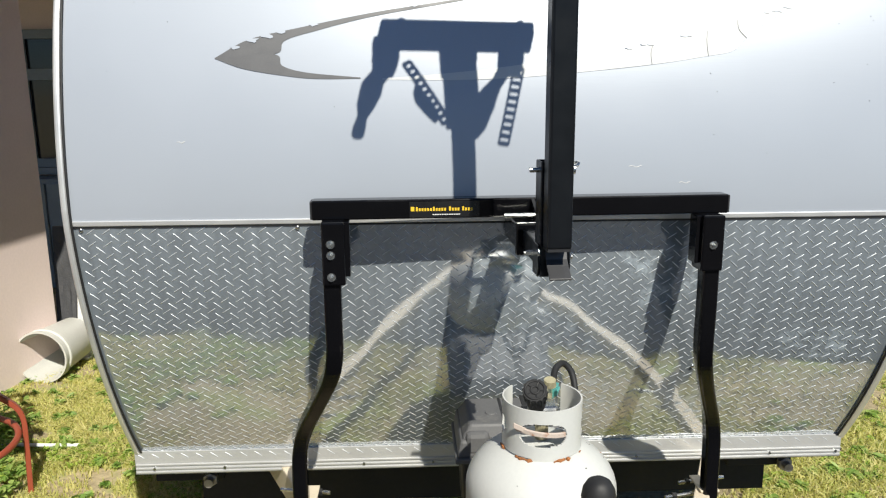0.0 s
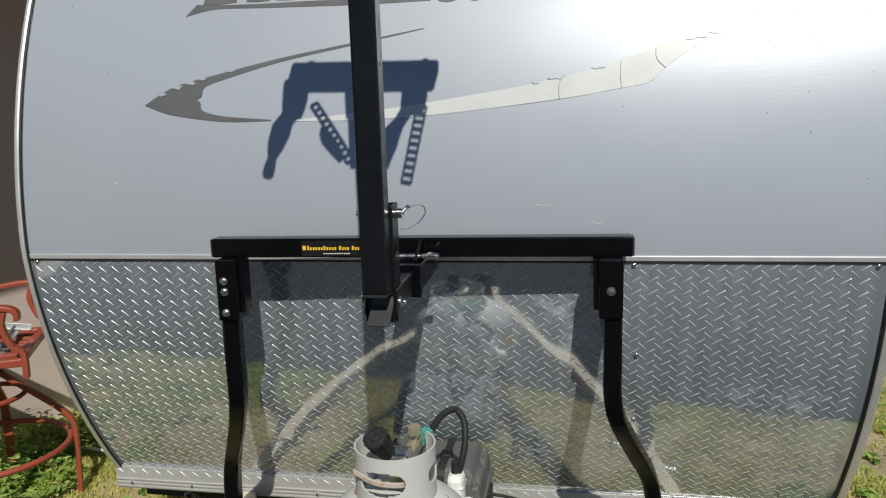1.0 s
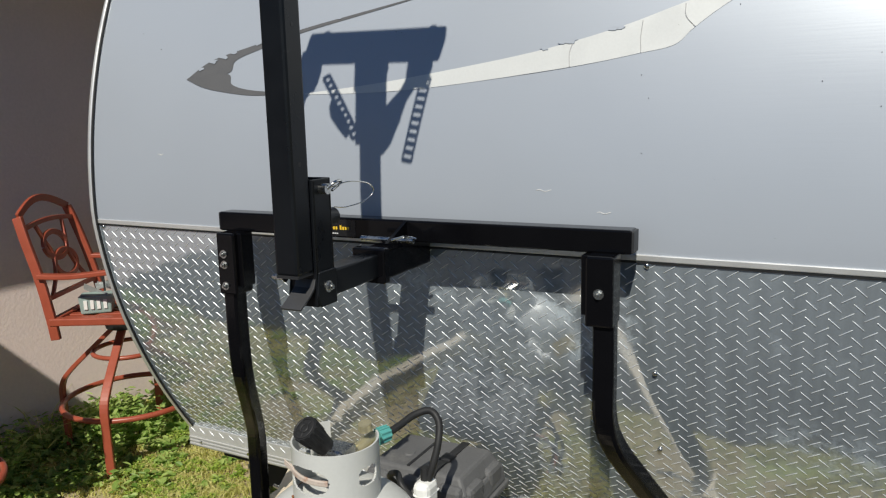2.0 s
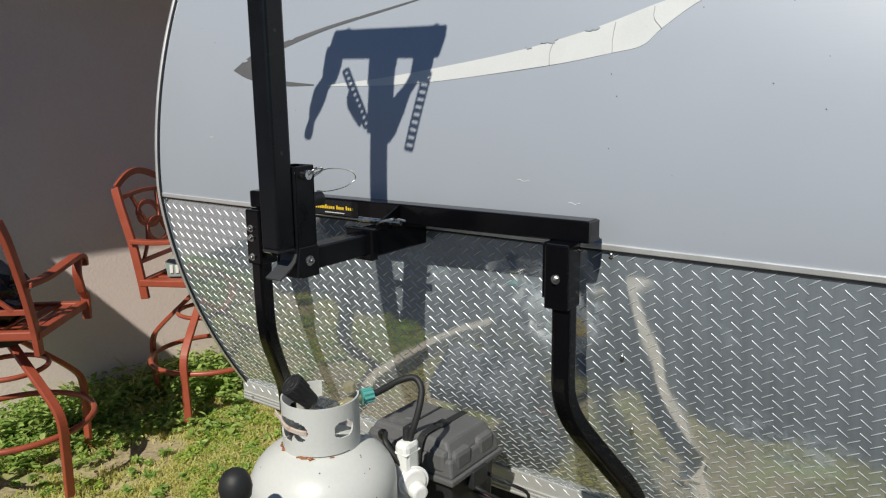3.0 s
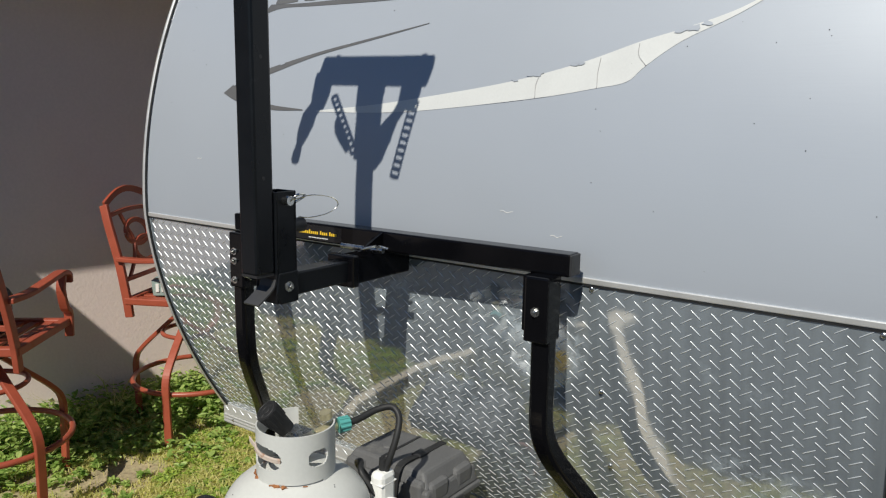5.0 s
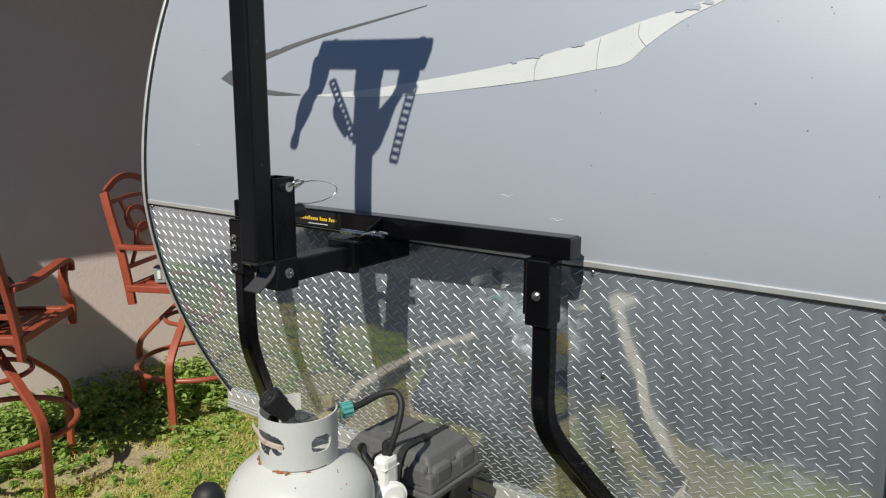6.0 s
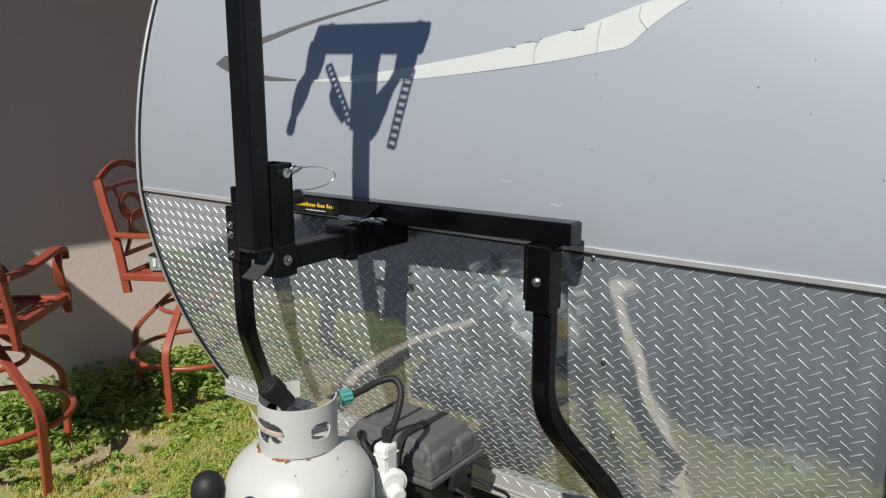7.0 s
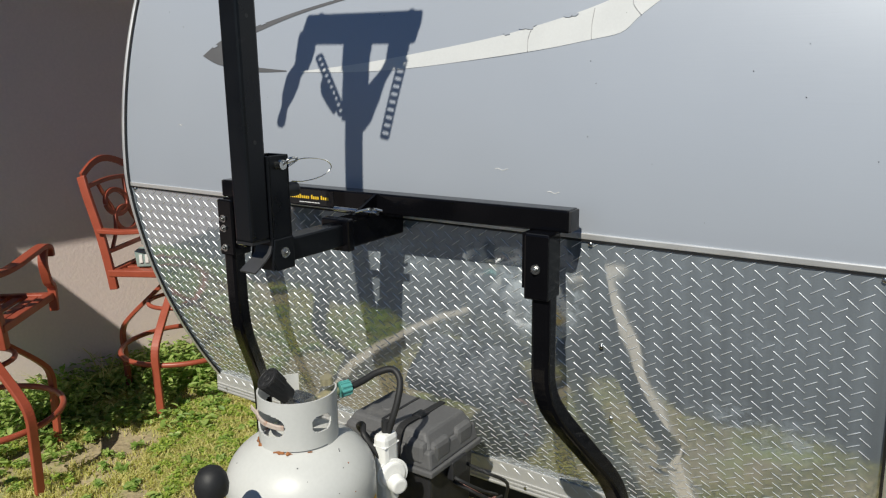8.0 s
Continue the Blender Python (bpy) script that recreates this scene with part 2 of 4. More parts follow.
def rod(a, b, r0, r1=None, n=14, bm=None):
    bm = bm or bmesh.new()
    a, b = Vector(a), Vector(b)
    m = Matrix.Translation((a + b) / 2) @ (b - a).to_track_quat('Z', 'Y').to_matrix().to_4x4()
    bmesh.ops.create_cone(bm, cap_ends=True, segments=n, radius1=r0, radius2=r0 if r1 is None else r1, depth=(b - a).length, matrix=m)
    return bm


def smooth_path(pts, steps=6):
    """Catmull-Rom through the points."""
    p = [Vector(q) for q in pts]
    p = [2 * p[0] - p[1]] + p + [2 * p[-1] - p[-2]]
    out = []
    for i in range(1, len(p) - 2):
        for k in range(steps):
            t = k / steps
            a, b, c, d = p[i - 1:i + 3]
            out.append(0.5 * (2 * b + (c - a) * t + (2 * a - 5 * b + 4 * c - d) * t * t + (3 * b - a - 3 * c + d) * t ** 3))
    return out + [p[-2]]


def tube(pts, r, n=12, bm=None, closed=False, flat=1.0):
    """A swept round or flattened bar along the points."""
    bm = bm or bmesh.new()
    pts = [Vector(p) for p in pts]
    rings = []
    up = Vector((0.0123, 0.0377, 1))
    for i, p in enumerate(pts):
        if closed:
            d = pts[(i + 1) % len(pts)] - pts[i - 1]
        else:
            d = pts[min(i + 1, len(pts) - 1)] - pts[max(i - 1, 0)]
        d.normalize()
        s = d.cross(up)
        s = s.normalized() if s.length > 0.15 else d.cross(Vector((0.04, 1, 0.02))).normalized()
        u = s.cross(d)
        rings.append([bm.verts.new(p + (s * math.cos(2 * math.pi * k / n) + u * math.sin(2 * math.pi * k / n) * flat) * r) for k in range(n)])
    pairs = list(zip(rings, rings[1:])) + ([(rings[-1], rings[0])] if closed else [])
    for a, b in pairs:
        # match the rings by the nearest start, so that the sweep does not twist
        k0 = min(range(n), key=lambda k: (b[k].co - a[0].co).length)
        for k in range(n):
            bm.faces.new((a[k], a[(k + 1) % n], b[(k + 1 + k0) % n], b[(k + k0) % n]))
    if not closed:
        bm.faces.new(rings[0])
        bm.faces.new(rings[-1])
    return bm


def sweep_rect(pts, w, h, side, bm=None):
    """A flat bar of width w (along side) and height h along the points."""
    bm = bm or bmesh.new()
    pts = [Vector(p) for p in pts]
    side = Vector(side).normalized()
    rings = []
    for i, p in enumerate(pts):
        d = (pts[min(i + 1, len(pts) - 1)] - pts[max(i - 1, 0)]).normalized()
        u = side.cross(d).normalized()
        rings.append([bm.verts.new(p + side * (a * w / 2) + u * (b * h / 2)) for a, b in ((-1, -1), (1, -1), (1, 1), (-1, 1))])
    for a, b in zip(rings, rings[1:]):
        for k in range(4):
            bm.faces.new((a[k], a[(k + 1) % 4], b[(k + 1) % 4], b[k]))
    bm.faces.new(rings[0])
    bm.faces.new(rings[-1])
    return bm


def lathe(profile, n=40, bm=None, cap=True):
    """Turn (r, z) pairs round the z axis."""
    bm = bm or bmesh.new()
    rings = [[bm.verts.new((r * math.cos(2 * math.pi * k / n), r * math.sin(2 * math.pi * k / n), z)) for k in range(n)] for r, z in profile]
    for a, b in zip(rings, rings[1:]):
        for k in range(n):
            bm.faces.new((a[k], a[(k + 1) % n], b[(k + 1) % n], b[k]))
    if cap:
        bm.faces.new(rings[0])
        bm.faces.new(rings[-1])
    return bm


def ring(c, rx, ry, r, n=36, bm=None, tilt=None):
    pts = [Vector((rx * math.cos(2 * math.pi * k / n), ry * math.sin(2 * math.pi * k / n), 0)) for k in range(n)]
    if tilt is not None:
        pts = [tilt @ p for p in pts]
    return tube([Vector(c) + p for p in pts], r, 10, bm, closed=True)


def bolt(name, at, out, parent, r=0.007, length=0.01):
    """A hexagon head on a washer."""
    at, out = Vector(at), Vector(out).normalized()
    bm = rod(at, at + out * 0.002, r * 1.45, n=16)
    rod(at + out * 0.002, at + out * length, r, r * 0.93, 6, bm)
    rod(at + out * length, at + out * (length + 0.004), r * 0.55, r * 0.5, 10, bm)
    return part(name, bm, M["steel"], parent, "bright zinc bolt head")


# ---- ground ----
def nose(z):
    """How far the trailer's front lies behind its foremost line, at the height z."""
    if z > 1.42:
        return -0.02 + 0.296 * max(0.0, z - 1.43) ** 2
    return -0.02 + 0.10 * (1.42 - z) + 0.34 * (1.42 - z) ** 2


def plate_dent(x, z):
    """The shallow dents and waves of the thin tread plate."""
    return 0.0014 * noise.noise(Vector((x * 5, 0, z * 5))) + 0.0006 * noise.noise(Vector((x * 13, 7, z * 11)))


def lawn_edge(x):
    """The ragged line along which the lawn meets the driveway."""
    return -0.47 + 0.145 * min(max(x, -3.5), 1.3) + 0.10 * noise.noise(Vector((x * 2.6, 0, 4))) + 0.05 * noise.noise(Vector((x * 14, 2, 4)))


bm = bmesh.new()
bmesh.ops.create_grid(bm, x_segments=130, y_segments=130, size=6.5)
for v in bm.verts:
    v.co.z = 0.02 * noise.noise(v.co * 1.3) + 0.008 * noise.noise(v.co * 6) - 0.012
far = [bm.verts.new((x, y, -0.02)) for x, y in ((-400, -400), (400, -400), (400, 400), (-400, 400))]
cor = [min((v for v in bm.verts if v not in far), key=lambda v: (v.co.xy - Vector(c)).length) for c in ((-6.5, -6.5), (6.5, -6.5), (6.5, 6.5), (-6.5, 6.5))]
edge_sets = []
for i in range(4):
    a, b = cor[i].co.copy(), cor[(i + 1) % 4].co.copy()
    ax = 1 if i % 2 == 0 else 0
    line = [v for v in bm.verts if v not in far and abs(v.co[ax] - a[ax]) < 1e-4]
    line.sort(key=lambda v: (v.co - a).length)
    for v, w in zip(line, line[1:]):
        bm.faces.new((v, w, far[i]))
    bm.faces.new((line[-1], far[(i + 1) % 4], far[i]))
ground = part("ground", bm, M["soil"], None, "", smooth=True)
tagged(ground, "patchy sunlit lawn with bare brown soil", "ground", kind="structure")

bm = bmesh.new()
rim = [(-2.95 + 0.05 * k, lawn_edge(-2.95 + 0.05 * k)) for k in range(150)]
ring_top = [bm.verts.new((x, y, 0.012)) for x, y in rim + [(40, -0.3), (40, -60), (-14, -60), (-14, -0.9)]]
ring_low = [bm.verts.new((v.co.x, v.co.y, -0.1)) for v in ring_top]
bm.faces.new(ring_top)
for k in range(len(ring_top)):
    bm.faces.new((ring_top[k], ring_top[k - 1], ring_low[k - 1], ring_low[k]))
driveway = part("driveway", bm, M["asphalt"])
tagged(driveway, "dark asphalt driveway beside the lawn", "driveway", kind="structure")

# ---- house wall with its eave ----
HOUSE = pose(-2.72, 2.3, 0, 0, 0, -8)
wall = part("wall_house", box(-0.2, 0, -12, 0.52, -0.1, 2.75), M["stucco"])
wall.matrix_basis = HOUSE
tagged(wall, "pinkish grey painted stucco house wall, mostly in eave shade", "wall", kind="structure")
eave = part("eave", box(-2.5, 0.722, -12.5, 4.5, 2.60, 2.74), M["eave"])
eave.matrix_basis = HOUSE
tagged(eave, "painted board eave overhanging the stucco wall", "eave", kind="structure")
rear = part("wall_rear", box(-4.0, 0.9, 2.6, 2.8, -0.1, 2.6), M["stucco"])
rear.matrix_basis = HOUSE
tagged(rear, "shaded stucco wall at the back of the recess", "wall", kind="structure")

# ---- travel trailer ----
XL, XR = -1.203, 1.166
trailer = thing("travel_trailer", "silver travel trailer with bulging nose and diamond plate front", "trailer")
heights = lambda a, b, n: [a + (b - a) * i / n for i in range(n + 1)]


def nose_sheet(z0, z1, n, thick, x0, x1, lift=0.0, cols=1, dent=lambda x, z: 0.0):
    """A sheet bent to the nose from z0 to z1, with thickness behind it."""
    bm = bmesh.new()
    rows = []
    for z in heights(z0, z1, n):
        rows.append([[bm.verts.new((x0 + (x1 - x0) * c / cols, nose(z) - lift + t + dent(x0 + (x1 - x0) * c / cols, z), z)) for c in range(cols + 1)] for t in (0, thick)])
    for a, b in zip(rows, rows[1:]):
        for c in range(cols):
            bm.faces.new((a[0][c], a[0][c + 1], b[0][c + 1], b[0][c]))
            bm.faces.new((a[1][c], b[1][c], b[1][c + 1], a[1][c + 1]))
        for c in (0, cols):
            bm.faces.new((a[0][c], a[1][c], b[1][c], b[0][c]))
    for a in (rows[0], rows[-1]):
        for c in range(cols):
            bm.faces.new((a[0][c], a[0][c + 1], a[1][c + 1], a[1][c]))
    return bm


part("upper_panel", nose_sheet(1.412, 2.85, 60, 0.03, XL + 0.012, XR - 0.012, 0, 40, lambda x, z: 0.0006 * noise.noise(Vector((x * 5, 0, z * 5)))), M["silver"], trailer, "satin silver painted front panel", smooth=True)
plate = part("diamond_plate", nose_sheet(0.585, 1.404, 80, 0.03, XL + 0.012, XR - 0.012, 0, 160, plate_dent), M["plate"], trailer, "polished aluminium diamond tread plate", smooth=True)
# Black strip stands for the shadowed gap below the joint trim
part("joint_gasket", nose_sheet(1.3955, 1.4000, 2, 0.01, XL + 0.012, XR - 0.012, 0.003), M["rubber"], trailer, "dark strip for the shadowed gap under the joint strip")
part("joint_trim", nose_sheet(1.401, 1.415, 3, 0.02, XL + 0.01, XR - 0.01, 0.004), M["trim"], trailer, "pale aluminium joint strip", bevel=0.002)
sk = nose(0.59) - 0.006
part("bottom_skirt", box(XL - 0.010, XR + 0.002, sk, sk + 0.03, 0.510, 0.592), M["alu"], trailer, "bright aluminium skirt strip", bevel=0.0015)
for z in (0.518, 0.531, 0.544):
    part("skirt_rib", box(XL - 0.008, XR + 0.001, sk - 0.004, sk, z - 0.003, z + 0.003), M["alu"], trailer, bevel=0.001)
for s, edge in ((-1, XL), (1, XR)):
    pts = [(edge, nose(z) + 0.008, z) for z in heights(0.58, 2.85, 50)]
    part("corner_trim", sweep_rect(pts, 0.018 if s < 0 else 0.026, 0.034, (1, 0, 0)), M["trim"], trailer, "pale aluminium corner moulding", bevel=0.006)
    pts = [(edge - s * 0.0135, nose(z) - 0.007, z) for z in heights(0.59, 2.85, 50)]
    part("trim_insert", tube(pts, 0.0035, 8), M["rubber"], trailer, "dark rubber seam")
    # side wall in the shape of the nose
    bm = bmesh.new()
    prof = [(nose(z) + 0.02, z) for z in heights(0.53, 2.85, 40)] + [(5.6, 2.85), (5.6, 0.53)]
    for t in (0, -0.03):
        bm.faces.new([bm.verts.new((edge + s * t, y, z)) for y, z in prof])
    bm.verts.ensure_lookup_table()
    n = len(prof)
    for k in range(n):
        bm.faces.new((bm.verts[k], bm.verts[(k + 1) % n], bm.verts[n + (k + 1) % n], bm.verts[n + k]))
    part("side_wall", bm, M["side"], trailer, "pale trailer side wall")
part("roof", box(XL, XR, nose(2.85), 5.6, 2.85, 2.9), M["side"], trailer)
part("floor_pan", box(XL + 0.04, XR - 0.04, 0.45, 5.55, 0.46, 0.52), M["dark_under"], trailer, "dark trailer underside")
# Dark panel added below the floor so the space there stays black like shade
part("cross_member", box(XL + 0.12, XR - 0.12, 0.56, 0.62, 0.24, 0.47), M["dark_under"], trailer, "dark panel added for the deep shade under the trailer")
part("rear_wall", box(XL, XR, 5.6, 5.63, 0.5, 2.9), M["side"], trailer)


def rivet(x, z, parent):
    bm = bmesh.new()
    bmesh.ops.create_uvsphere(bm, u_segments=10, v_segments=6, radius=0.006, matrix=Matrix.Translation((x, nose(z) - 0.003, z)) @ Matrix.Diagonal((1, 0.6, 1, 1)))
    return part("screw", bm, M["steel"], parent, smooth=True)


for i in range(5):
    rivet(-1.168 + i * 0.5725, 1.391, trailer)
for x, z in ((0.562, 1.136), (0.562, 0.92)):
    rivet(x, z, trailer)
for i in range(11):
    x = -1.15 + i * 0.23
    part("screw", rod((x, sk - 0.006, 0.531), (x, sk + 0.001, 0.531), 0.005, n=10), M["steel"], trailer)


def decal(name, upper, lower, mat, label, lift=0.0012):
    """A vinyl strip between two smooth edges, bent to the nose."""
    u = smooth_path([(x, 0, z) for x, z in upper], 6)
    w = smooth_path([(x, 0, z) for x, z in lower], 6)
    m = 40
    pick = lambda c, t: c[min(int(t * (len(c) - 1)), len(c) - 2)].lerp(c[min(int(t * (len(c) - 1)), len(c) - 2) + 1], t * (len(c) - 1) - min(int(t * (len(c) - 1)), len(c) - 2))
    bm = bmesh.new()
    rows = []
    for i in range(m + 1):
        a, b = pick(u, i / m), pick(w, i / m)
        row = []
        for k in range(4):
            q = a.lerp(b, k / 3)
            row.append(bm.verts.new((q.x, nose(q.z) - lift, q.z)))
        rows.append(row)
    for a, b in zip(rows, rows[1:]):
        for k in range(3):
            bm.faces.new((a[k], a[k + 1], b[k + 1], b[k]))
    return part(name, bm, mat, trailer, label)


decal("stripe_decal", [(-0.797, 1.836), (-0.709, 1.883), (-0.574, 1.914), (-0.39, 1.951), (-0.205, 1.980), (0.004, 2.012)],
      [(-0.797, 1.835), (-0.640, 1.845), (-0.615, 1.880), (-0.530, 1.906), (-0.39, 1.941), (-0.205, 1.973), (0.004, 2.010)], M["decal_dark"], "dark grey vinyl swoosh with flaking edge")
decal("stripe_decal", [(-0.797, 1.836), (-0.643, 1.845), (-0.621, 1.815), (-0.555, 1.797), (-0.417, 1.784)],
      [(-0.797, 1.834), (-0.724, 1.808), (-0.621, 1.790), (-0.533, 1.781), (-0.417, 1.781)], M["decal_dark"], "dark grey vinyl swoosh with flaking edge", 0.0014)
decal("stripe_decal", [(-0.36, 1.781), (-0.15, 1.797), (0.05, 1.820), (0.28, 1.852), (0.465, 1.892), (0.60, 1.934), (0.69, 1.957), (0.79, 1.988), (0.87, 2.027)],
      [(-0.36, 1.778), (-0.15, 1.776), (0.058, 1.785), (0.36, 1.813), (0.515, 1.835), (0.584, 1.848), (0.62, 1.880), (0.692, 1.931), (0.79, 1.976), (0.87, 2.022)], M["decal_light"], "pale grey vinyl stripe cracked and peeling")

# ---- bike rack bolted over the tongue ----
RACK = pose(0, -0.13, 1.48, 0, 0, 1.65)
rack = thing("bike_rack", "black steel bike rack frame with upright post", "bike rack", RACK)
part("crossbar", box(-0.540, 0.540, 0.0, 0.05, -0.05, 0.0), M["black"], rack, "glossy black square crossbar", bevel=0.004)
for s in (-1, 1):
    part("end_cap", box(s * 0.541 - 0.003, s * 0.541 + 0.003, 0.002, 0.048, -0.048, -0.002), M["blackbox"], rack, bevel=0.002)
    cx = s * 0.486
    low = -0.21 if s < 0 else -0.195
    part("sleeve", box(cx - 0.029, cx + 0.029, -0.045, 0.02, low, -0.048), M["black"], rack, "black square leg sleeve", bevel=0.005)
    part("sleeve_plate", box(cx - s * 0.029 - 0.012, cx - s * 0.029 + 0.012, -0.03, 0.015, low + 0.02, -0.05), M["black"], rack, bevel=0.002)
    leg = smooth_path([(s * 0.492, -0.012, -0.15), (s * 0.493, -0.012, -0.30), (s * 0.494, -0.008, -0.40), (s * 0.510, 0.018, -0.475), (s * 0.555, 0.085, -0.58), (s * 0.598, 0.145, -0.675), (s * 0.618, 0.17, -0.75), (s * 0.624, 0.176, -0.83), (s * 0.625, 0.176, -1.02)], 6)
    ob = part("leg", sweep_rect(leg, 0.045, 0.045, (1, 0, 0)), M["black"], rack, "bent glossy black square tube leg")
    soft = ob.modifiers.new("bevel", 'BEVEL')
    soft.width, soft.segments, soft.limit_method, soft.angle_limit = 0.009, 3, 'ANGLE', radians(50)
for z in (-0.103, -0.131, -0.187):
    bolt("bolt", (-0.492, -0.045, z), (0, -1, 0), rack, 0.0075, 0.009)
bolt("bolt", (0.486, -0.045, -0.125), (0, -1, 0), rack, 0.0075, 0.009)
# receiver arm and its collar
part("receiver_tube", box(-0.034, 0.034, -0.12, 0.10, -0.116, -0.0505), M["black"], rack, bevel=0.004)
part("receiver_collar", box(-0.041, 0.041, -0.132, -0.108, -0.122, -0.044), M["black"], rack, bevel=0.004)
part("arm_tube", box(-0.0255, 0.0255, -0.301, -0.10, -0.109, -0.057), M["satin"], rack, "worn black square arm", bevel=0.004)
bm = bmesh.new()
for x in (0.018, 0.026):
    bm.faces.new([bm.verts.new((x, y, z)) for y, z in ((0.0, -0.002), (0.0, -0.04), (-0.09, -0.04))])
bm.verts.ensure_lookup_table()
for k in range(3):
    bm.faces.new((bm.verts[k], bm.verts[(k + 1) % 3], bm.verts[3 + (k + 1) % 3], bm.verts[3 + k]))
part("gusset", bm, M["black"], rack)
part("hitch_pin", rod((-0.06, -0.06, -0.036), (0.075, -0.06, -0.036), 0.006), M["steel"], rack, "zinc hitch pin", smooth=True)
part("hitch_clip", tube(smooth_path([(0.04, -0.1, -0.03), (0.055, -0.075, -0.026), (0.05, -0.045, -0.03), (0.065, -0.03, -0.036)], 5), 0.0028, 8), M["steel"], rack, "zinc spring clip", smooth=True)
# bracket tube behind the post
bm = box(-0.030, 0.030, -0.361, -0.3565, -0.118, 0.125)
box(-0.030, 0.030, -0.306, -0.3015, -0.118, 0.125, bm)
box(0.0255, 0.030, -0.3565, -0.306, -0.118, 0.125, bm)
box(-0.030, -0.0255, -0.3565, -0.306, -0.118, 0.125, bm)
part("bracket_tube", bm, M["satin"], rack, "open-topped worn black bracket tube", bevel=0.002)
for s in (-1, 1):
    bm = bmesh.new()
    for x in (s * 0.0302, s * 0.0345):
        bm.faces.new([bm.verts.new((x, y, z)) for y, z in ((-0.303, -0.119), (-0.303, -0.05), (-0.330, -0.05), (-0.358, -0.05), (-0.366, -0.095), (-0.355, -0.119))])
    bm.verts.ensure_lookup_table()
    for k in range(6):
        bm.faces.new((bm.verts[k], bm.verts[(k + 1) % 6], bm.verts[6 + (k + 1) % 6], bm.verts[6 + k]))
    part("bracket_plate", bm, M["satin"], rack, bevel=0.002)
bolt("bolt", (0.0345, -0.332, -0.082), (1, 0, 0), rack, 0.008, 0.008)
bolt("bolt", (-0.0345, -0.372, -0.062), (-1, 0, 0), rack, 0.006, 0.028)
# bent lip under the post
bm = sweep_rect([(0.004, -0.360, -0.064), (0.004, -0.366, -0.080), (0.004, -0.380, -0.092), (0.004, -0.402, -0.106), (0.004, -0.412, -0.112)], 0.046, 0.005, (1, 0, 0))
part("support_lip", bm, M["lip"], rack, "bent grey-black steel lip", bevel=0.001)
part("locking_pin", rod((-0.05, -0.333, 0.106), (0.042, -0.333, 0.106), 0.0055), M["steel"], rack, "zinc locking pin", smooth=True)
part("pin_head", rod((0.030, -0.333, 0.106), (0.046, -0.333, 0.106), 0.0105), M["steel"], rack, smooth=True)
part("pin_clip", tube(smooth_path([(0.044, -0.333, 0.106), (0.056, -0.325, 0.118), (0.056, -0.305, 0.119), (0.046, -0.295, 0.112), (0.044, -0.318, 0.102)], 5), 0.0028, 8), M["steel"], rack, smooth=True)
loop = smooth_path([(0.046, -0.325, 0.108), (0.062, -0.285, 0.116), (0.072, -0.235, 0.108), (0.072, -0.215, 0.09), (0.06, -0.235, 0.072), (0.045, -0.275, 0.065), (0.035, -0.30, 0.068)], 8)
part("pin_cable", tube(loop, 0.0012, 6), M["steel"], rack, "thin looped wire cable", smooth=True)
part("knob", rod((0.005, -0.3015, 0.045), (0.005, -0.262, 0.045), 0.015, 0.017), M["blackbox"], rack, smooth=True)
# upright post
part("post", box(-0.0258, 0.0258, -0.4125, -0.3612, -0.05, 1.0), M["satin"], rack, "worn black square steel post", bevel=0.006)
for z in (0.155, 0.40, 0.66):
    part("post_hole", rod((0.0256, -0.388, z), (0.0262, -0.388, z), 0.0042), M["rubber"], rack)
part("post_foot", box(-0.024, 0.024, -0.411, -0.3625, -0.054, -0.048), M["blackbox"], rack)
# hanger head above the view, whose shade falls on the panel
LEAN = pose(0, 0, 1.0145, 0, 3.7, 0)
part("hanger_bar", box(-0.203, 0.203, -0.42, -0.354, -0.023, 0.023, m=LEAN), M["black"], rack, bevel=0.008)
for x in (-0.144, 0.170):
    part("hanger_cap", rod(LEAN @ Vector((x, -0.387, 0.022)), LEAN @ Vector((x, -0.387, 0.046)), 0.018, 0.013), M["blackbox"], rack)


def flat_shape(name, pts, widths, label=""):
    """A moulded flat bar of changing width in the plane of the post."""
    bm = bmesh.new()
    p = smooth_path([(x, -0.387, z) for x, z in pts], 5)
    rows = []
    for i, q in enumerate(p):
        t = i / (len(p) - 1) * (len(widths) - 1)
        k = min(int(t), len(widths) - 2)
        w = widths[k] + (widths[k + 1] - widths[k]) * (t - k)
        d = (p[min(i + 1, len(p) - 1)] - p[max(i - 1, 0)]).normalized()
        s = Vector((0, 1, 0)).cross(d).normalized() * w / 2
        rows.append([bm.verts.new(q + a * s + Vector((0, b * 0.012, 0))) for a, b in ((-1, -1), (1, -1), (1, 1), (-1, 1))])
    for a, c2 in zip(rows, rows[1:]):
        for k in range(4):
            bm.faces.new((a[k], a[(k + 1) % 4], c2[(k + 1) % 4], c2[k]))
    bm.faces.new(rows[0])
    bm.faces.new(rows[-1])
    return part(name, bm, M["blackbox"], rack, label, bevel=0.003)


flat_shape("cradle", [(0.142, 1.0), (0.139, 0.93), (0.130, 0.885)], (0.06, 0.068, 0.06))
flat_shape("cradle", [(0.122, 0.90), (0.096, 0.855), (0.064, 0.80), (0.042, 0.735), (0.034, 0.70)], (0.032, 0.028, 0.055, 0.045, 0.012))
flat_shape("cradle", [(-0.186, 1.01), (-0.190, 0.945), (-0.20, 0.90)], (0.066, 0.070, 0.055))
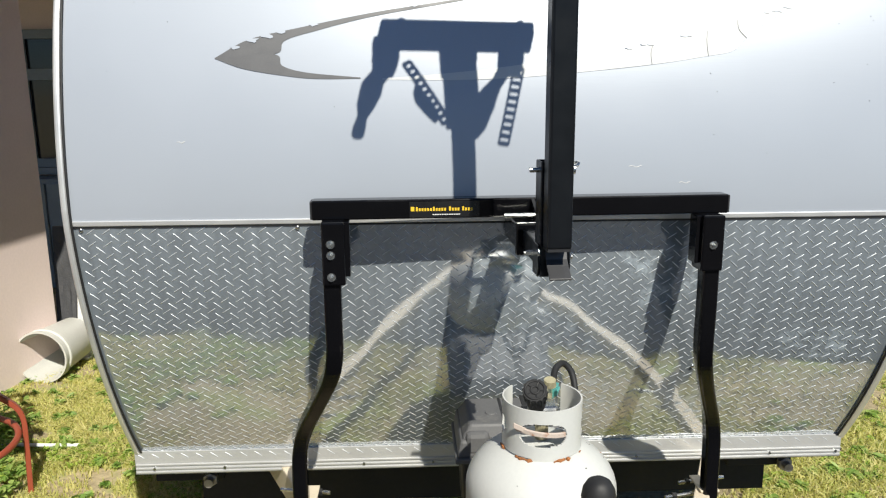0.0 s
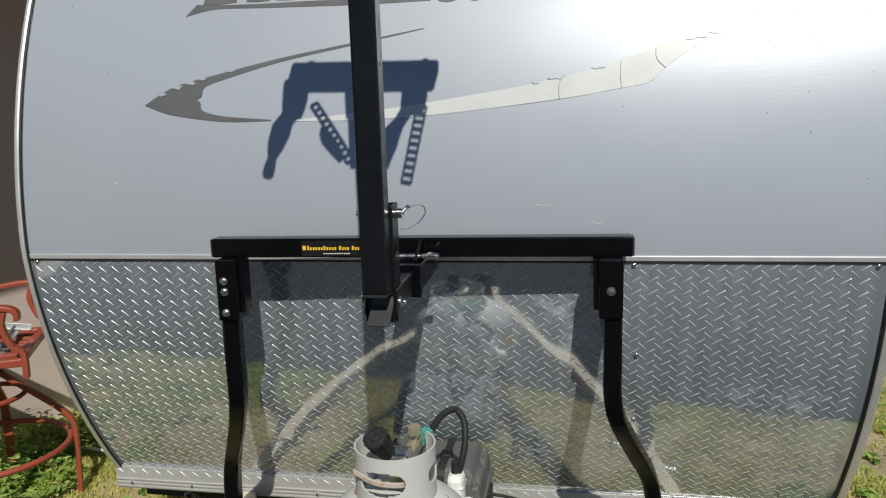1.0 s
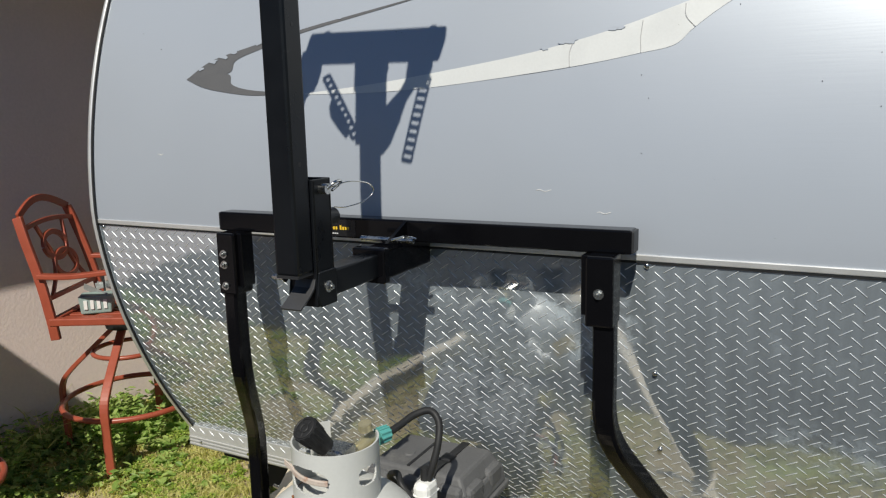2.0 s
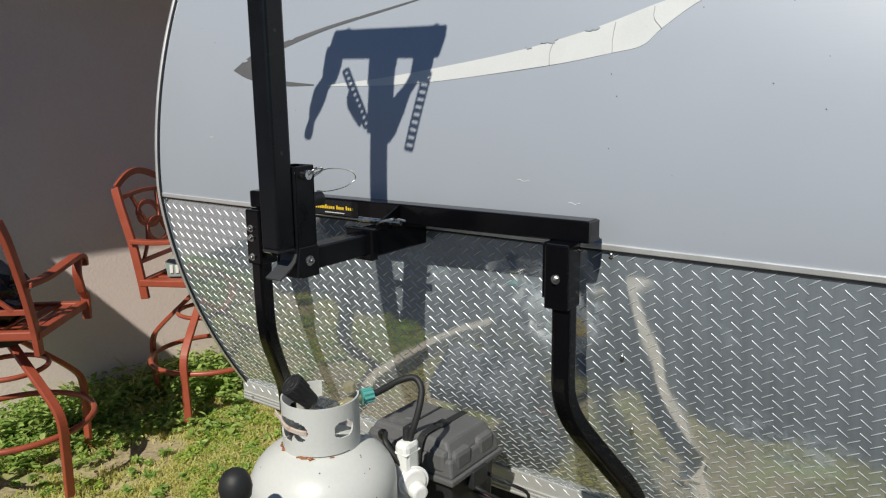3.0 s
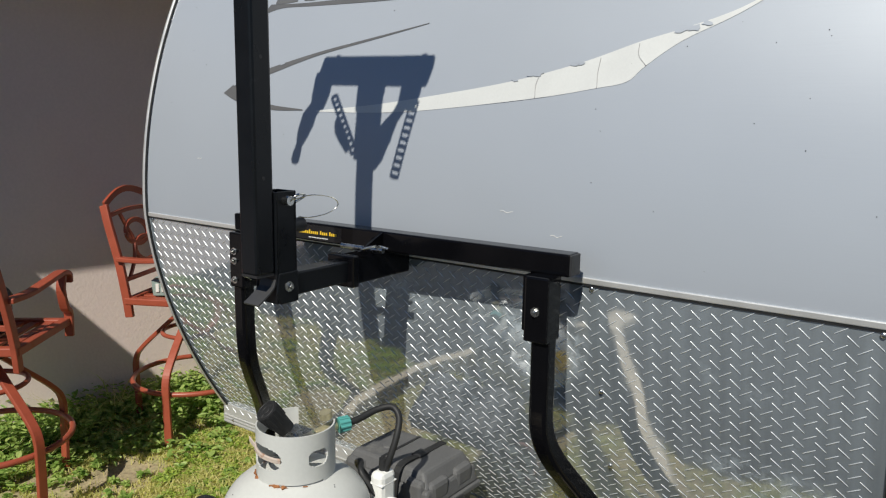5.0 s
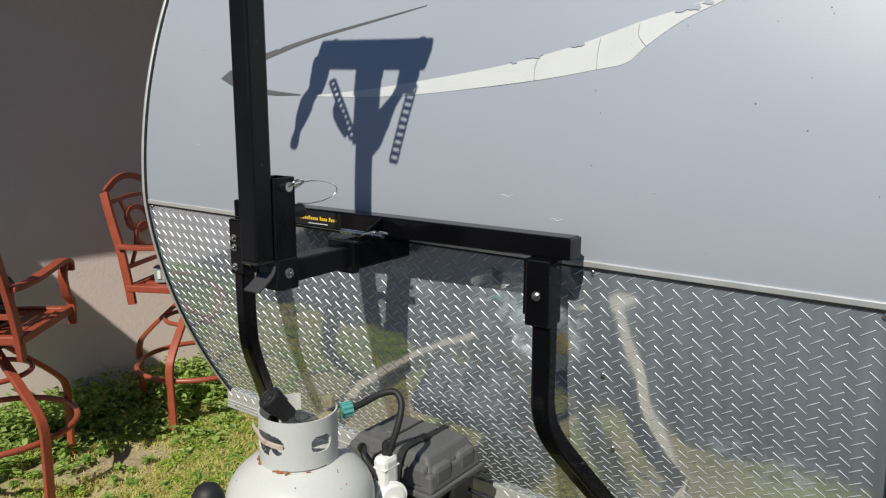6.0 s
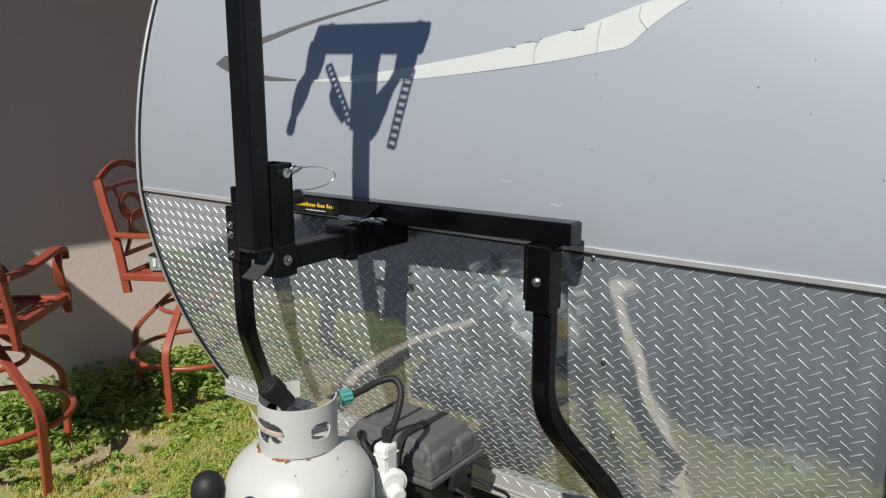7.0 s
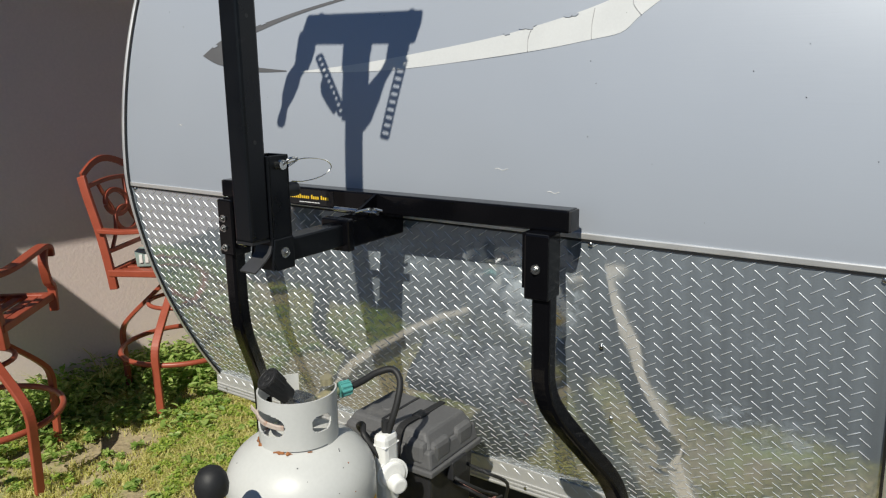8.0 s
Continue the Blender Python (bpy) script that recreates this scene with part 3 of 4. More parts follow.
flat_shape("strap_tail", [(-0.198, 0.915), (-0.216, 0.885), (-0.234, 0.85), (-0.249, 0.81), (-0.260, 0.775), (-0.268, 0.748), (-0.275, 0.724), (-0.278, 0.712)], (0.05, 0.042, 0.058, 0.048, 0.026, 0.028, 0.034, 0.018))
flat_shape("strap_tail", [(-0.120, 0.848), (-0.108, 0.820), (-0.087, 0.786), (-0.067, 0.752)], (0.008, 0.024, 0.022, 0.010))
part("post_sleeve", box(-0.042, 0.044, -0.418, -0.356, 0.905, 0.995), M["black"], rack, bevel=0.004)
part("post_sleeve", box(-0.037, 0.040, -0.418, -0.356, 0.75, 0.905), M["black"], rack, bevel=0.004)


def ladder_strap(a, b, rungs, w):
    bm = bmesh.new()
    a, b = Vector(a), Vector(b)
    d = (b - a).normalized()
    s = Vector((0, 1, 0)).cross(d).normalized() * w / 2
    for k in (-1, 1):
        sweep_rect([a + k * s, b + k * s], 0.006, 0.006, (0, 1, 0), bm)
    for i in range(rungs + 1):
        c = a.lerp(b, i / rungs)
        sweep_rect([c - s, c + s], 0.006, 0.008, (0, 1, 0), bm)
    return part("ladder_strap", bm, M["rubber"], rack, "black rubber ladder strap")


ladder_strap((-0.136, -0.387, 0.93), (-0.043, -0.387, 0.742), 10, 0.021)
ladder_strap((0.158, -0.387, 0.90), (0.106, -0.387, 0.672), 10, 0.026)
# sticker on the crossbar: lettering as plain strokes
stk = part("sticker", box(-0.293, -0.115, -0.0008, 0.0, -0.046, -0.006), M["label"], rack, "black sticker with yellow strokes")
part("sticker_mark", box(-0.290, -0.281, -0.0016, -0.0008, -0.030, -0.019), M["yellow"], stk)
x = -0.277
for letters in (11, 4, 4):
    for k in range(letters):
        tall = 0.0105 if k in (0, 6) else 0.0072
        part("sticker_bar", box(x, x + 0.0047, -0.0016, -0.0008, -0.030, -0.030 + tall), M["yellow"], stk)
        x += 0.0072
    x += 0.005
for k in range(12):
    part("sticker_bar", box(-0.235 + 0.006 * k, -0.2305 + 0.006 * k, -0.0016, -0.0008, -0.0405, -0.0382), M["ink"], stk)

# ---- tongue ----
tongue = thing("trailer_tongue", "cream painted A-frame trailer tongue", "trailer tongue")
for s in (-1, 1):
    part("frame_rail", sweep_rect([(s * 0.82, 0.52, 0.475), (s * 0.04, -1.10, 0.475)], 0.046, 0.10, (math.cos(radians(26)), -s * math.sin(radians(26)) * 1, 0)), M["cream"], tongue, "cream painted steel rail", bevel=0.005)
    for k, dy in enumerate((-0.06, 0.06)):
        at = Vector((s * (0.625 + dy * 0.6), 0.14 + dy * 0.7, 0.50))
        part("u_bolt", rod(at + Vector((-s * 0.10, -0.02, 0)), at + Vector((s * 0.06, 0.01, 0)), 0.006), M["steel"], tongue, smooth=True)
        part("nut", rod(at + Vector((-s * 0.075, -0.015, 0)), at + Vector((-s * 0.063, -0.013, 0)), 0.012, n=6), M["rubber"], tongue)
    part("clamp_plate", box(s * 0.62 - 0.03, s * 0.62 + 0.03, 0.05, 0.15, 0.527, 0.535), M["cream"], tongue, bevel=0.003)
part("coupler", box(-0.06, 0.06, -1.32, -1.02, 0.46, 0.54), M["cream"], tongue, "cream coupler", bevel=0.02)
jack = thing("tongue_jack", "black tongue jack with a rounded cap", "trailer jack")
part("jack_tube", rod((0.066, -0.712, 0.03), (0.066, -0.712, 0.93), 0.026, n=24), M["satin"], jack, smooth=True)
part("jack_foot", rod((0.066, -0.712, 0.0), (0.066, -0.712, 0.03), 0.07, n=24), M["satin"], jack)
bm = lathe([(0.0, 1.0), (0.012, 0.999), (0.023, 0.992), (0.031, 0.978), (0.034, 0.961), (0.031, 0.942), (0.0, 0.925)][::-1], 28, cap=False)
cap = part("jack_cap", bm, M["rubber"], jack, "round black rubber cap", smooth=True)
cap.matrix_basis = pose(0.066, -0.712, 0.018)

# ---- gas cylinder ----
TX, TY = 0.006, -0.415
tank = thing("gas_cylinder", "white steel gas cylinder with rusty collar", "gas cylinder", pose(TX, TY, 0.53))
R = 0.176
prof = [(0.0, 0.03), (R * 0.75, 0.03), (R * 0.93, 0.05), (R, 0.09), (R, 0.31)]
for k in range(1, 13):
    a = k / 12 * math.pi / 2
    prof.append((R * math.cos(a) ** 0.9, 0.31 + 0.118 * math.sin(a)))
part("body", lathe(prof, 56, cap=False), M["white"], tank, "chalky white painted steel shell", smooth=True)
part("foot_ring", lathe([(R * 0.7, 0.0), (R * 0.73, 0.0), (R * 0.73, 0.05), (R * 0.7, 0.05)], 40), M["white"], tank)
part("weld_seam", lathe([(R - 0.001, 0.188), (R + 0.002, 0.192), (R - 0.001, 0.196)], 56, cap=False), M["white"], tank)


def collar():
    """The guard ring: an open band with hand holes, built as a grid with the holes left out."""
    bm = bmesh.new()
    n, rows, rr = 190, 44, 0.0915
    z0, z1 = 0.410, 0.532
    start, span = radians(133), radians(277)
    holes = [(radians(d), w, h) for d, w, h in ((262, 0.056, 0.027), (352, 0.027, 0.020), (180, 0.027, 0.020))]
    out = {}
    for side, off in ((0, 0.0), (1, -0.004)):
        for i in range(n + 1):
            a = start + span * i / n
            for j in range(rows + 1):
                z = z0 + (z1 - z0) * j / rows
                r = rr + off + (0.004 if j >= rows + 1 else 0)
                out[side, i, j] = bm.verts.new((r * math.cos(a), r * math.sin(a), z))
    keep = set()
    for i in range(n):
        a = start + span * (i + 0.5) / n
        for j in range(rows):
            z = z0 + (z1 - z0) * (j + 0.5) / rows
            hole = False
            for ha, w, h in holes:
                d = ((a - ha + math.pi) % (2 * math.pi) - math.pi) * rr
                if abs(d / w) ** 2.6 + abs((z - 0.474) / h) ** 2.6 < 1:
                    hole = True
            foot = j < 3 and (i // 26) % 3 != 0
            if not hole and not foot:
                keep.add((i, j))
    for i, j in keep:
        for side in (0, 1):
            bm.faces.new([out[side, a, b] for a, b in ((i, j), (i + 1, j), (i + 1, j + 1), (i, j + 1))])
        for (di, dj), e in (((-1, 0), ((i, j), (i, j + 1))), ((1, 0), ((i + 1, j), (i + 1, j + 1))), ((0, -1), ((i, j), (i + 1, j))), ((0, 1), ((i, j + 1), (i + 1, j + 1)))):
            if (i + di, j + dj) not in keep:
                bm.faces.new((out[0, *e[0]], out[0, *e[1]], out[1, *e[1]], out[1, *e[0]]))
    bmesh.ops.delete(bm, geom=[v for v in bm.verts if not v.link_faces], context='VERTS')
    return bm


part("collar", collar(), M["white"], tank, "white guard collar with hand holes", smooth=True)
lip = smooth_path([(0.095 * math.cos(radians(a)), 0.095 * math.sin(radians(a)) - o, 0.474 + h) for a, o, h in ((224, -0.006, 0.008), (234, -0.004, 0.008), (246, -0.003, 0.007), (262, -0.002, 0.005), (280, -0.004, 0.002), (294, -0.006, 0.0))], 5)
part("handle_lip", sweep_rect(lip, 0.012, 0.006, (0, 0, 1)), M["rusty_white"], tank, "bent handle lip with flaking rust", bevel=0.002)
tab = [Vector((0.0925 * math.cos(radians(a)), 0.0925 * math.sin(radians(a)), 0.487)) + Vector((math.cos(radians(a)), math.sin(radians(a)), 0)) * o + Vector((0, 0, h)) for a, o, h in ((238, -0.002, -0.004), (233, 0.003, 0.000), (228, 0.008, 0.004), (224, 0.013, 0.008))]
part("handle_tab", sweep_rect(tab, 0.012, 0.003, (0, 0, 1)), M["rusty_white"], tank, "torn rusty tab of the handle", bevel=0.001)
valve = part("valve", rod((0, 0.0, 0.42), (0, 0.0, 0.50), 0.016, 0.014), M["brass"], tank, "brass cylinder valve", smooth=True)
part("valve_outlet", rod((0.01, 0.0, 0.48), (0.03, 0.10, 0.50), 0.013), M["brass"], valve, smooth=True)
part("valve_body", box(-0.03, 0.035, -0.03, 0.03, 0.475, 0.515), M["steel"], valve, bevel=0.008)
wheel_a, wheel_b = Vector((-0.015, -0.015, 0.515)), Vector((-0.028, -0.062, 0.572))
hw = rod(wheel_a, wheel_b, 0.020, 0.027, 24)
part("hand_wheel", hw, M["rubber"], valve, "black ribbed hand wheel", smooth=True)
ax = (wheel_b - wheel_a).normalized()
tl = ax.to_track_quat('Z', 'Y').to_matrix()
for rr_ in (0.022, 0.009):
    part("wheel_ring", ring(wheel_b + ax * 0.0005, rr_, rr_, 0.0025, 24, tilt=tl), M["rubber"], valve, smooth=True)
for k in range(5):
    v = tl @ Vector((math.cos(k * 1.2566), math.sin(k * 1.2566), 0))
    part("wheel_spoke", rod(wheel_b + v * 0.009, wheel_b + v * 0.021, 0.002, n=6), M["rubber"], valve)
for k in range(14):
    v = tl @ Vector((math.cos(k * 0.4488), math.sin(k * 0.4488), 0))
    part("wheel_grip", rod(wheel_a + ax * 0.035 + v * 0.0235, wheel_b - ax * 0.002 + v * 0.0265, 0.0025, n=6), M["rubber"], valve)
part("brass_cap", rod((0.03, 0.07, 0.528), (0.03, 0.066, 0.543), 0.016, 0.014, 18), M["brass"], valve, smooth=True)
part("coupling_nut", rod((0.038, 0.102, 0.499), (0.049, 0.128, 0.500), 0.0175, 0.016, 12), M["teal"], tank, "teal plastic coupling nut")
for k in range(10):
    v = Vector((0.92 * math.cos(k * 0.628), -0.39 * math.cos(k * 0.628), math.sin(k * 0.628))) * 0.017
    part("nut_rib", rod(Vector((0.0385, 0.103, 0.499)) + v, Vector((0.0485, 0.127, 0.5)) + v * 0.95, 0.003, n=6), M["teal"], tank)
hose_pts = smooth_path([(0.05, 0.13, 0.50), (0.058, 0.165, 0.505), (0.070, 0.205, 0.515), (0.095, 0.235, 0.519), (0.118, 0.235, 0.495), (0.125, 0.215, 0.45), (0.118, 0.198, 0.40), (0.106, 0.195, 0.36)], 8)
part("hose", tube(hose_pts, 0.0085, 12), M["rubber"], tank, "black rubber gas hose", smooth=True)
hose2 = smooth_path([(0.11, 0.19, 0.27), (0.10, 0.17, 0.31), (0.06, 0.16, 0.36), (0.03, 0.19, 0.37), (-0.01, 0.22, 0.34), (0.0, 0.26, 0.27), (0.08, 0.27, 0.10)], 8)
part("hose", tube(hose2, 0.0075, 12), M["rubber"], tank, "black rubber gas hose", smooth=True)
# rust along the collar's feet
for d in (150, 183, 190, 226, 235, 243, 284, 290, 301, 330):
    a = radians(d)
    bm = bmesh.new()
    bmesh.ops.create_icosphere(bm, subdivisions=2, radius=0.006 + 0.005 * abs(math.sin(d)), matrix=Matrix.Translation((0.093 * math.cos(a), 0.093 * math.sin(a), 0.414)) @ Matrix.Rotation(a, 4, 'Z') @ Matrix.Diagonal((0.22, 1.1, 0.32, 1)))
    for v in bm.verts:
        v.co += v.normal * 0.006 * noise.noise(v.co * 140)
    part("rust_patch", bm, M["rust"], tank, "orange rust patch", smooth=True)
# warning label and paint chips
bm = bmesh.new()
rows = [[bm.verts.new(((R + 0.0012) * math.cos(radians(a)), (R + 0.0012) * math.sin(radians(a)), z)) for a in range(2, 34, 4)] for z in (0.16, 0.27)]
for k in range(7):
    bm.faces.new((rows[0][k], rows[0][k + 1], rows[1][k + 1], rows[1][k]))
part("warning_label", bm, M["yellow"], tank, "yellow warning label")
chips = random.Random(4)
for k in range(13):
    a, e = radians(chips.uniform(200, 380)), chips.uniform(0.05, 1.1)
    q = Vector((R * math.cos(e) ** 0.9 * math.cos(a), R * math.cos(e) ** 0.9 * math.sin(a), 0.31 + 0.118 * math.sin(e)))
    nrm = Vector((math.cos(e) * math.cos(a), math.cos(e) * math.sin(a), 1.4 * math.sin(e))).normalized()
    part("paint_chip", rod(q - nrm * 0.001, q + nrm * 0.0006, chips.uniform(0.0008, 0.002), n=7), M["teal"] if k == 0 else (M["rust"] if k % 4 == 0 else M["decal_dark"]), tank)
regu = thing("gas_regulator", "white plastic gas regulator on a hose", "regulator", pose(0.108, -0.222, 0.815))
part("housing", box(-0.020, 0.022, -0.030, 0.026, -0.11, 0.085), M["reg"], regu, bevel=0.013)
part("body", rod((0.016, -0.004, -0.02), (0.034, -0.012, -0.02), 0.037, 0.034, 28), M["reg"], regu, bevel=0.005)
part("flange", rod((0.021, -0.006, -0.02), (0.026, -0.009, -0.02), 0.041, 0.041, 28), M["reg"], regu, bevel=0.002)
part("bonnet", rod((0.034, -0.012, -0.035), (0.062, -0.024, -0.037), 0.024, 0.021, 24), M["reg"], regu, bevel=0.006)
part("inlet", rod((0.0, 0.0, 0.08), (0.0, 0.0, 0.115), 0.011, 0.010, 16), M["rubber"], regu)
for z in (0.055,):
    part("rib", box(-0.0202, 0.0226, -0.0306, 0.0266, z - 0.0022, z + 0.0022), M["reg"], regu, bevel=0.002)

# ---- battery box ----
bat = thing("battery_box", "dusty grey plastic battery box with black strap", "battery box", pose(-0.008, 0.022, 0.53, 0, 0, 0))


def taper_box(x, y, z0, z1, top, notch=0.0):
    bm = bmesh.new()
    rows = []
    for z, k in ((z0, 1.0), (z1, top)):
        rows.append([bm.verts.new((sx * x * k, sy * y * k, z)) for sx, sy in ((-1, -1), (1, -1), (1, 1), (-1, 1))])
    for k in range(4):
        bm.faces.new((rows[0][k], rows[0][(k + 1) % 4], rows[1][(k + 1) % 4], rows[1][k]))
    bm.faces.new(rows[0])
    bm.faces.new(rows[1])
    return bm


part("base", taper_box(0.142, 0.10, 0.0, 0.20, 1.06), M["blackbox"], bat, "black plastic tub", bevel=0.008)
part("lid_rim", taper_box(0.168, 0.124, 0.195, 0.212, 1.0), M["greybox"], bat, bevel=0.004)
part("lid", taper_box(0.162, 0.118, 0.210, 0.262, 0.95), M["greybox"], bat, "dusty grey vented lid", bevel=0.008)
crown = part("lid_crown", taper_box(0.150, 0.108, 0.260, 0.302, 0.84), M["greybox"], bat, bevel=0.008)
part("lid_groove", box(-0.03, -0.022, -0.085, 0.085, 0.3005, 0.304), M["blackbox"], bat)
for x in (-0.105, 0.0, 0.105):
    part("lid_boss", box(x - 0.034, x + 0.034, -0.119, -0.07, 0.218, 0.285), M["greybox"], bat, bevel=0.014)
for y in (-0.055, 0.055):
    part("lid_boss", box(0.105, 0.160, y - 0.04, y + 0.04, 0.218, 0.278), M["greybox"], bat, bevel=0.014)
part("lid_vent", rod((-0.06, -0.02, 0.30), (-0.06, -0.02, 0.306), 0.018, 0.015, 16), M["greybox"], bat)
part("latch", box(0.155, 0.176, -0.035, 0.035, 0.15, 0.205), M["blackbox"], bat, "black side latch", bevel=0.004)
part("strap", sweep_rect(smooth_path([(0.05, -0.128, 0.10), (0.05, -0.126, 0.21), (0.05, -0.102, 0.302), (0.05, 0.0, 0.3035), (0.05, 0.10, 0.302)], 5), 0.022, 0.003, (1, 0, 0)), M["rubber"], bat, "black strap")
part("buckle", box(0.034, 0.066, -0.03, 0.012, 0.303, 0.311), M["blackbox"], bat, bevel=0.003)
for k, (x, z) in enumerate(((0.19, 0.16), (0.205, 0.12), (0.185, 0.10), (0.22, 0.15))):
    part("battery_cable", tube(smooth_path([(0.14, -0.02 + 0.03 * k, z), (x, -0.02 + 0.03 * k, z - 0.01), (x + 0.03, 0.04 + 0.03 * k, z - 0.06), (x + 0.01, 0.16, 0.02)], 6), 0.005, 8), M["rubber"] if k != 2 else M["copper"], bat, "loose battery cable", smooth=True)

# ---- patio chairs ----
def patio_chair(m, label, turn):
    """Swivel bar chair; local +y is the sitter's front."""
    ch = thing("patio_chair", label, "chair", m, "red-brown patio bar chairs")
    C = M["coral"]
    # four splayed legs with bent feet, a foot ring and a small upper ring
    for k in range(4):
        a = radians(turn + 90 * k)
        c, s = math.cos(a), math.sin(a)
        pts = smooth_path([(0.05 * c, 0.05 * s, 0.70), (0.17 * c, 0.17 * s, 0.59), (0.315 * c, 0.315 * s, 0.455), (0.366 * c, 0.366 * s, 0.375), (0.37 * c, 0.37 * s, 0.25), (0.362 * c, 0.362 * s, 0.0)], 5)
        part("leg", sweep_rect(pts, 0.042, 0.022, (-s, c, 0)), C, ch, bevel=0.004)
    part("foot_ring", ring((0, 0, 0.30), 0.345, 0.345, 0.0145, 48), C, ch, smooth=True)
    part("upper_ring", ring((0, 0, 0.565), 0.175, 0.175, 0.012), C, ch, smooth=True)
    part("swivel", rod((0, 0, 0.69), (0, 0, 0.765), 0.10, 0.12, 28), M["rubber"], ch, "black swivel plate")
    # seat
    seat = part("seat_frame", box(-0.27, 0.27, -0.25, -0.21, 0.770, 0.810), C, ch, bevel=0.006)
    part("seat_frame", box(-0.27, 0.27, 0.21, 0.25, 0.770, 0.810), C, ch, bevel=0.006)
    for s in (-1, 1):
        part("seat_frame", box(s * 0.27 - 0.02, s * 0.27 + 0.02, -0.25, 0.25, 0.771, 0.809), C, ch, bevel=0.006)
    for i in range(7):
        x = -0.21 + 0.07 * i
        part("seat_slat", box(x - 0.022, x + 0.022, -0.215, 0.215, 0.785, 0.799), C, ch, bevel=0.003)
    # back: curved posts, arched top rail, loops
    for s in (-1, 1):
        pts = smooth_path([(s * 0.272, -0.23, 0.70), (s * 0.272, -0.245, 0.82), (s * 0.265, -0.28, 1.0), (s * 0.255, -0.335, 1.20), (s * 0.24, -0.366, 1.305)], 5)
        part("back_post", sweep_rect(pts, 0.026, 0.045, (1, 0, 0)), C, ch, bevel=0.004)
        arm = smooth_path([(s * 0.275, -0.28, 1.02), (s * 0.285, -0.12, 1.018), (s * 0.29, 0.06, 1.035), (s * 0.29, 0.19, 1.045), (s * 0.29, 0.245, 1.025), (s * 0.29, 0.25, 0.985)], 5)
        part("armrest", sweep_rect(arm, 0.05, 0.024, (1, 0, 0)), C, ch, bevel=0.005)
        sup = smooth_path([(s * 0.288, 0.20, 1.03), (s * 0.286, 0.185, 0.96), (s * 0.284, 0.215, 0.87), (s * 0.282, 0.255, 0.83), (s * 0.28, 0.256, 0.715)], 5)
        part("arm_support", sweep_rect(sup, 0.04, 0.024, (1, 0, 0)), C, ch, bevel=0.004)
    by = lambda z: -0.245 - 0.125 * max(0, (z - 0.8) / 0.525) ** 1.3
    def back_bar(name, pts, r, flat=1.0):
        return part(name, sweep_rect([(x, by(z), z) for x, z in pts], 0.016, r * 2, (0, 1, 0)), C, ch, bevel=0.002)
    arch = [(-0.24 + 0.48 * i / 14, 1.305 + 0.07 * math.sin(math.pi * i / 14)) for i in range(15)]
    back_bar("top_rail", arch, 0.018)
    back_bar("back_rail", [(-0.245 + 0.49 * i / 8, 1.245 + 0.02 * math.sin(math.pi * i / 8)) for i in range(9)], 0.012)
    back_bar("back_rail", [(-0.26 + 0.52 * i / 8, 0.90) for i in range(9)], 0.012)
    for cx, cz in ((0.02, 1.135), (-0.02, 1.035)):
        back_bar("back_loop", [(cx + 0.105 * math.cos(a), cz + 0.066 * math.sin(a)) for a in [2 * math.pi * k / 28 for k in range(29)]], 0.014)
    for s in (-1, 1):
        back_bar("back_curve", [(q.x, q.z) for q in smooth_path([(s * 0.13, 0, 1.25), (s * 0.10, 0, 1.16), (s * 0.075, 0, 1.09), (s * 0.12, 0, 0.99), (s * 0.2, 0, 0.905)], 5)], 0.009)
    return ch


patio_chair(pose(-2.325, 0.935, 0, 0, 0, -62) @ Matrix.Scale(0.985, 4), "red-brown metal swivel bar chair with looped back, clutter on seat", 2)
patio_chair(pose(-2.30, -0.18, 0, 0, 0, 40) @ Matrix.Scale(0.985, 4), "red-brown metal swivel bar chair with slatted seat by the wall", 58)

# ---- bucket, tarp and window by the wall ----
bk = thing("bucket", "pale grey plastic bucket lying on its side", "bucket", pose(-2.56, 2.62, 0.16, 90, 0, -6) @ Matrix.Scale(1.06, 4))
prof = [(0.0, -0.19), (0.125, -0.19), (0.13, -0.18), (0.150, 0.17), (0.157, 0.17), (0.157, 0.185), (0.147, 0.185), (0.144, 0.16), (0.125, -0.175), (0.0, -0.175)]
part("shell", lathe(prof, 36, cap=False), M["bucket"], bk, smooth=True)
part("rim_band", lathe([(0.146, 0.11), (0.156, 0.115), (0.156, 0.13), (0.148, 0.135)], 36, cap=False), M["bucket"], bk)

# ---- clutter on the chair seats ----
CH = pose(-2.325, 0.935, 0.790, 0, 0, -62)
junk = thing("plastic_crate", "small green-grey slotted plastic crate on the chair seat", "crate", CH @ pose(0.12, -0.08, 0, 0, 0, 105))
bm = taper_box(0.07, 0.05, 0.0, 0.09, 1.1)
part("tray", bm, M["junk_green"], junk, bevel=0.006)
for k in range(4):
    part("slot", box(-0.045 + 0.03 * k - 0.008, -0.045 + 0.03 * k + 0.008, -0.0575, -0.054, 0.025, 0.07), M["reg"], junk)
rng = random.Random(5)
for k in range(7):
    a = CH @ Vector((rng.uniform(-0.18, 0.16), rng.uniform(-0.16, 0.16), 0.012 + 0.012 * k))
    ang = rng.uniform(0, 180)
    L_, W_ = rng.uniform(0.06, 0.14), rng.uniform(0.012, 0.03)
    t_ = thing("hardware_bracket", "grey metal hardware piece lying on the chair seat", "hardware", pose(a.x, a.y, a.z, rng.uniform(-12, 12), rng.uniform(-12, 12), ang), "loose hardware on the chair")
    part("strip", box(-L_, L_, -W_, W_, 0, 0.006), M["junk_grey"], t_, bevel=0.001)
    part("flange", box(-L_, L_, W_ - 0.005, W_, 0.006, 0.03), M["junk_grey"], t_, bevel=0.001)
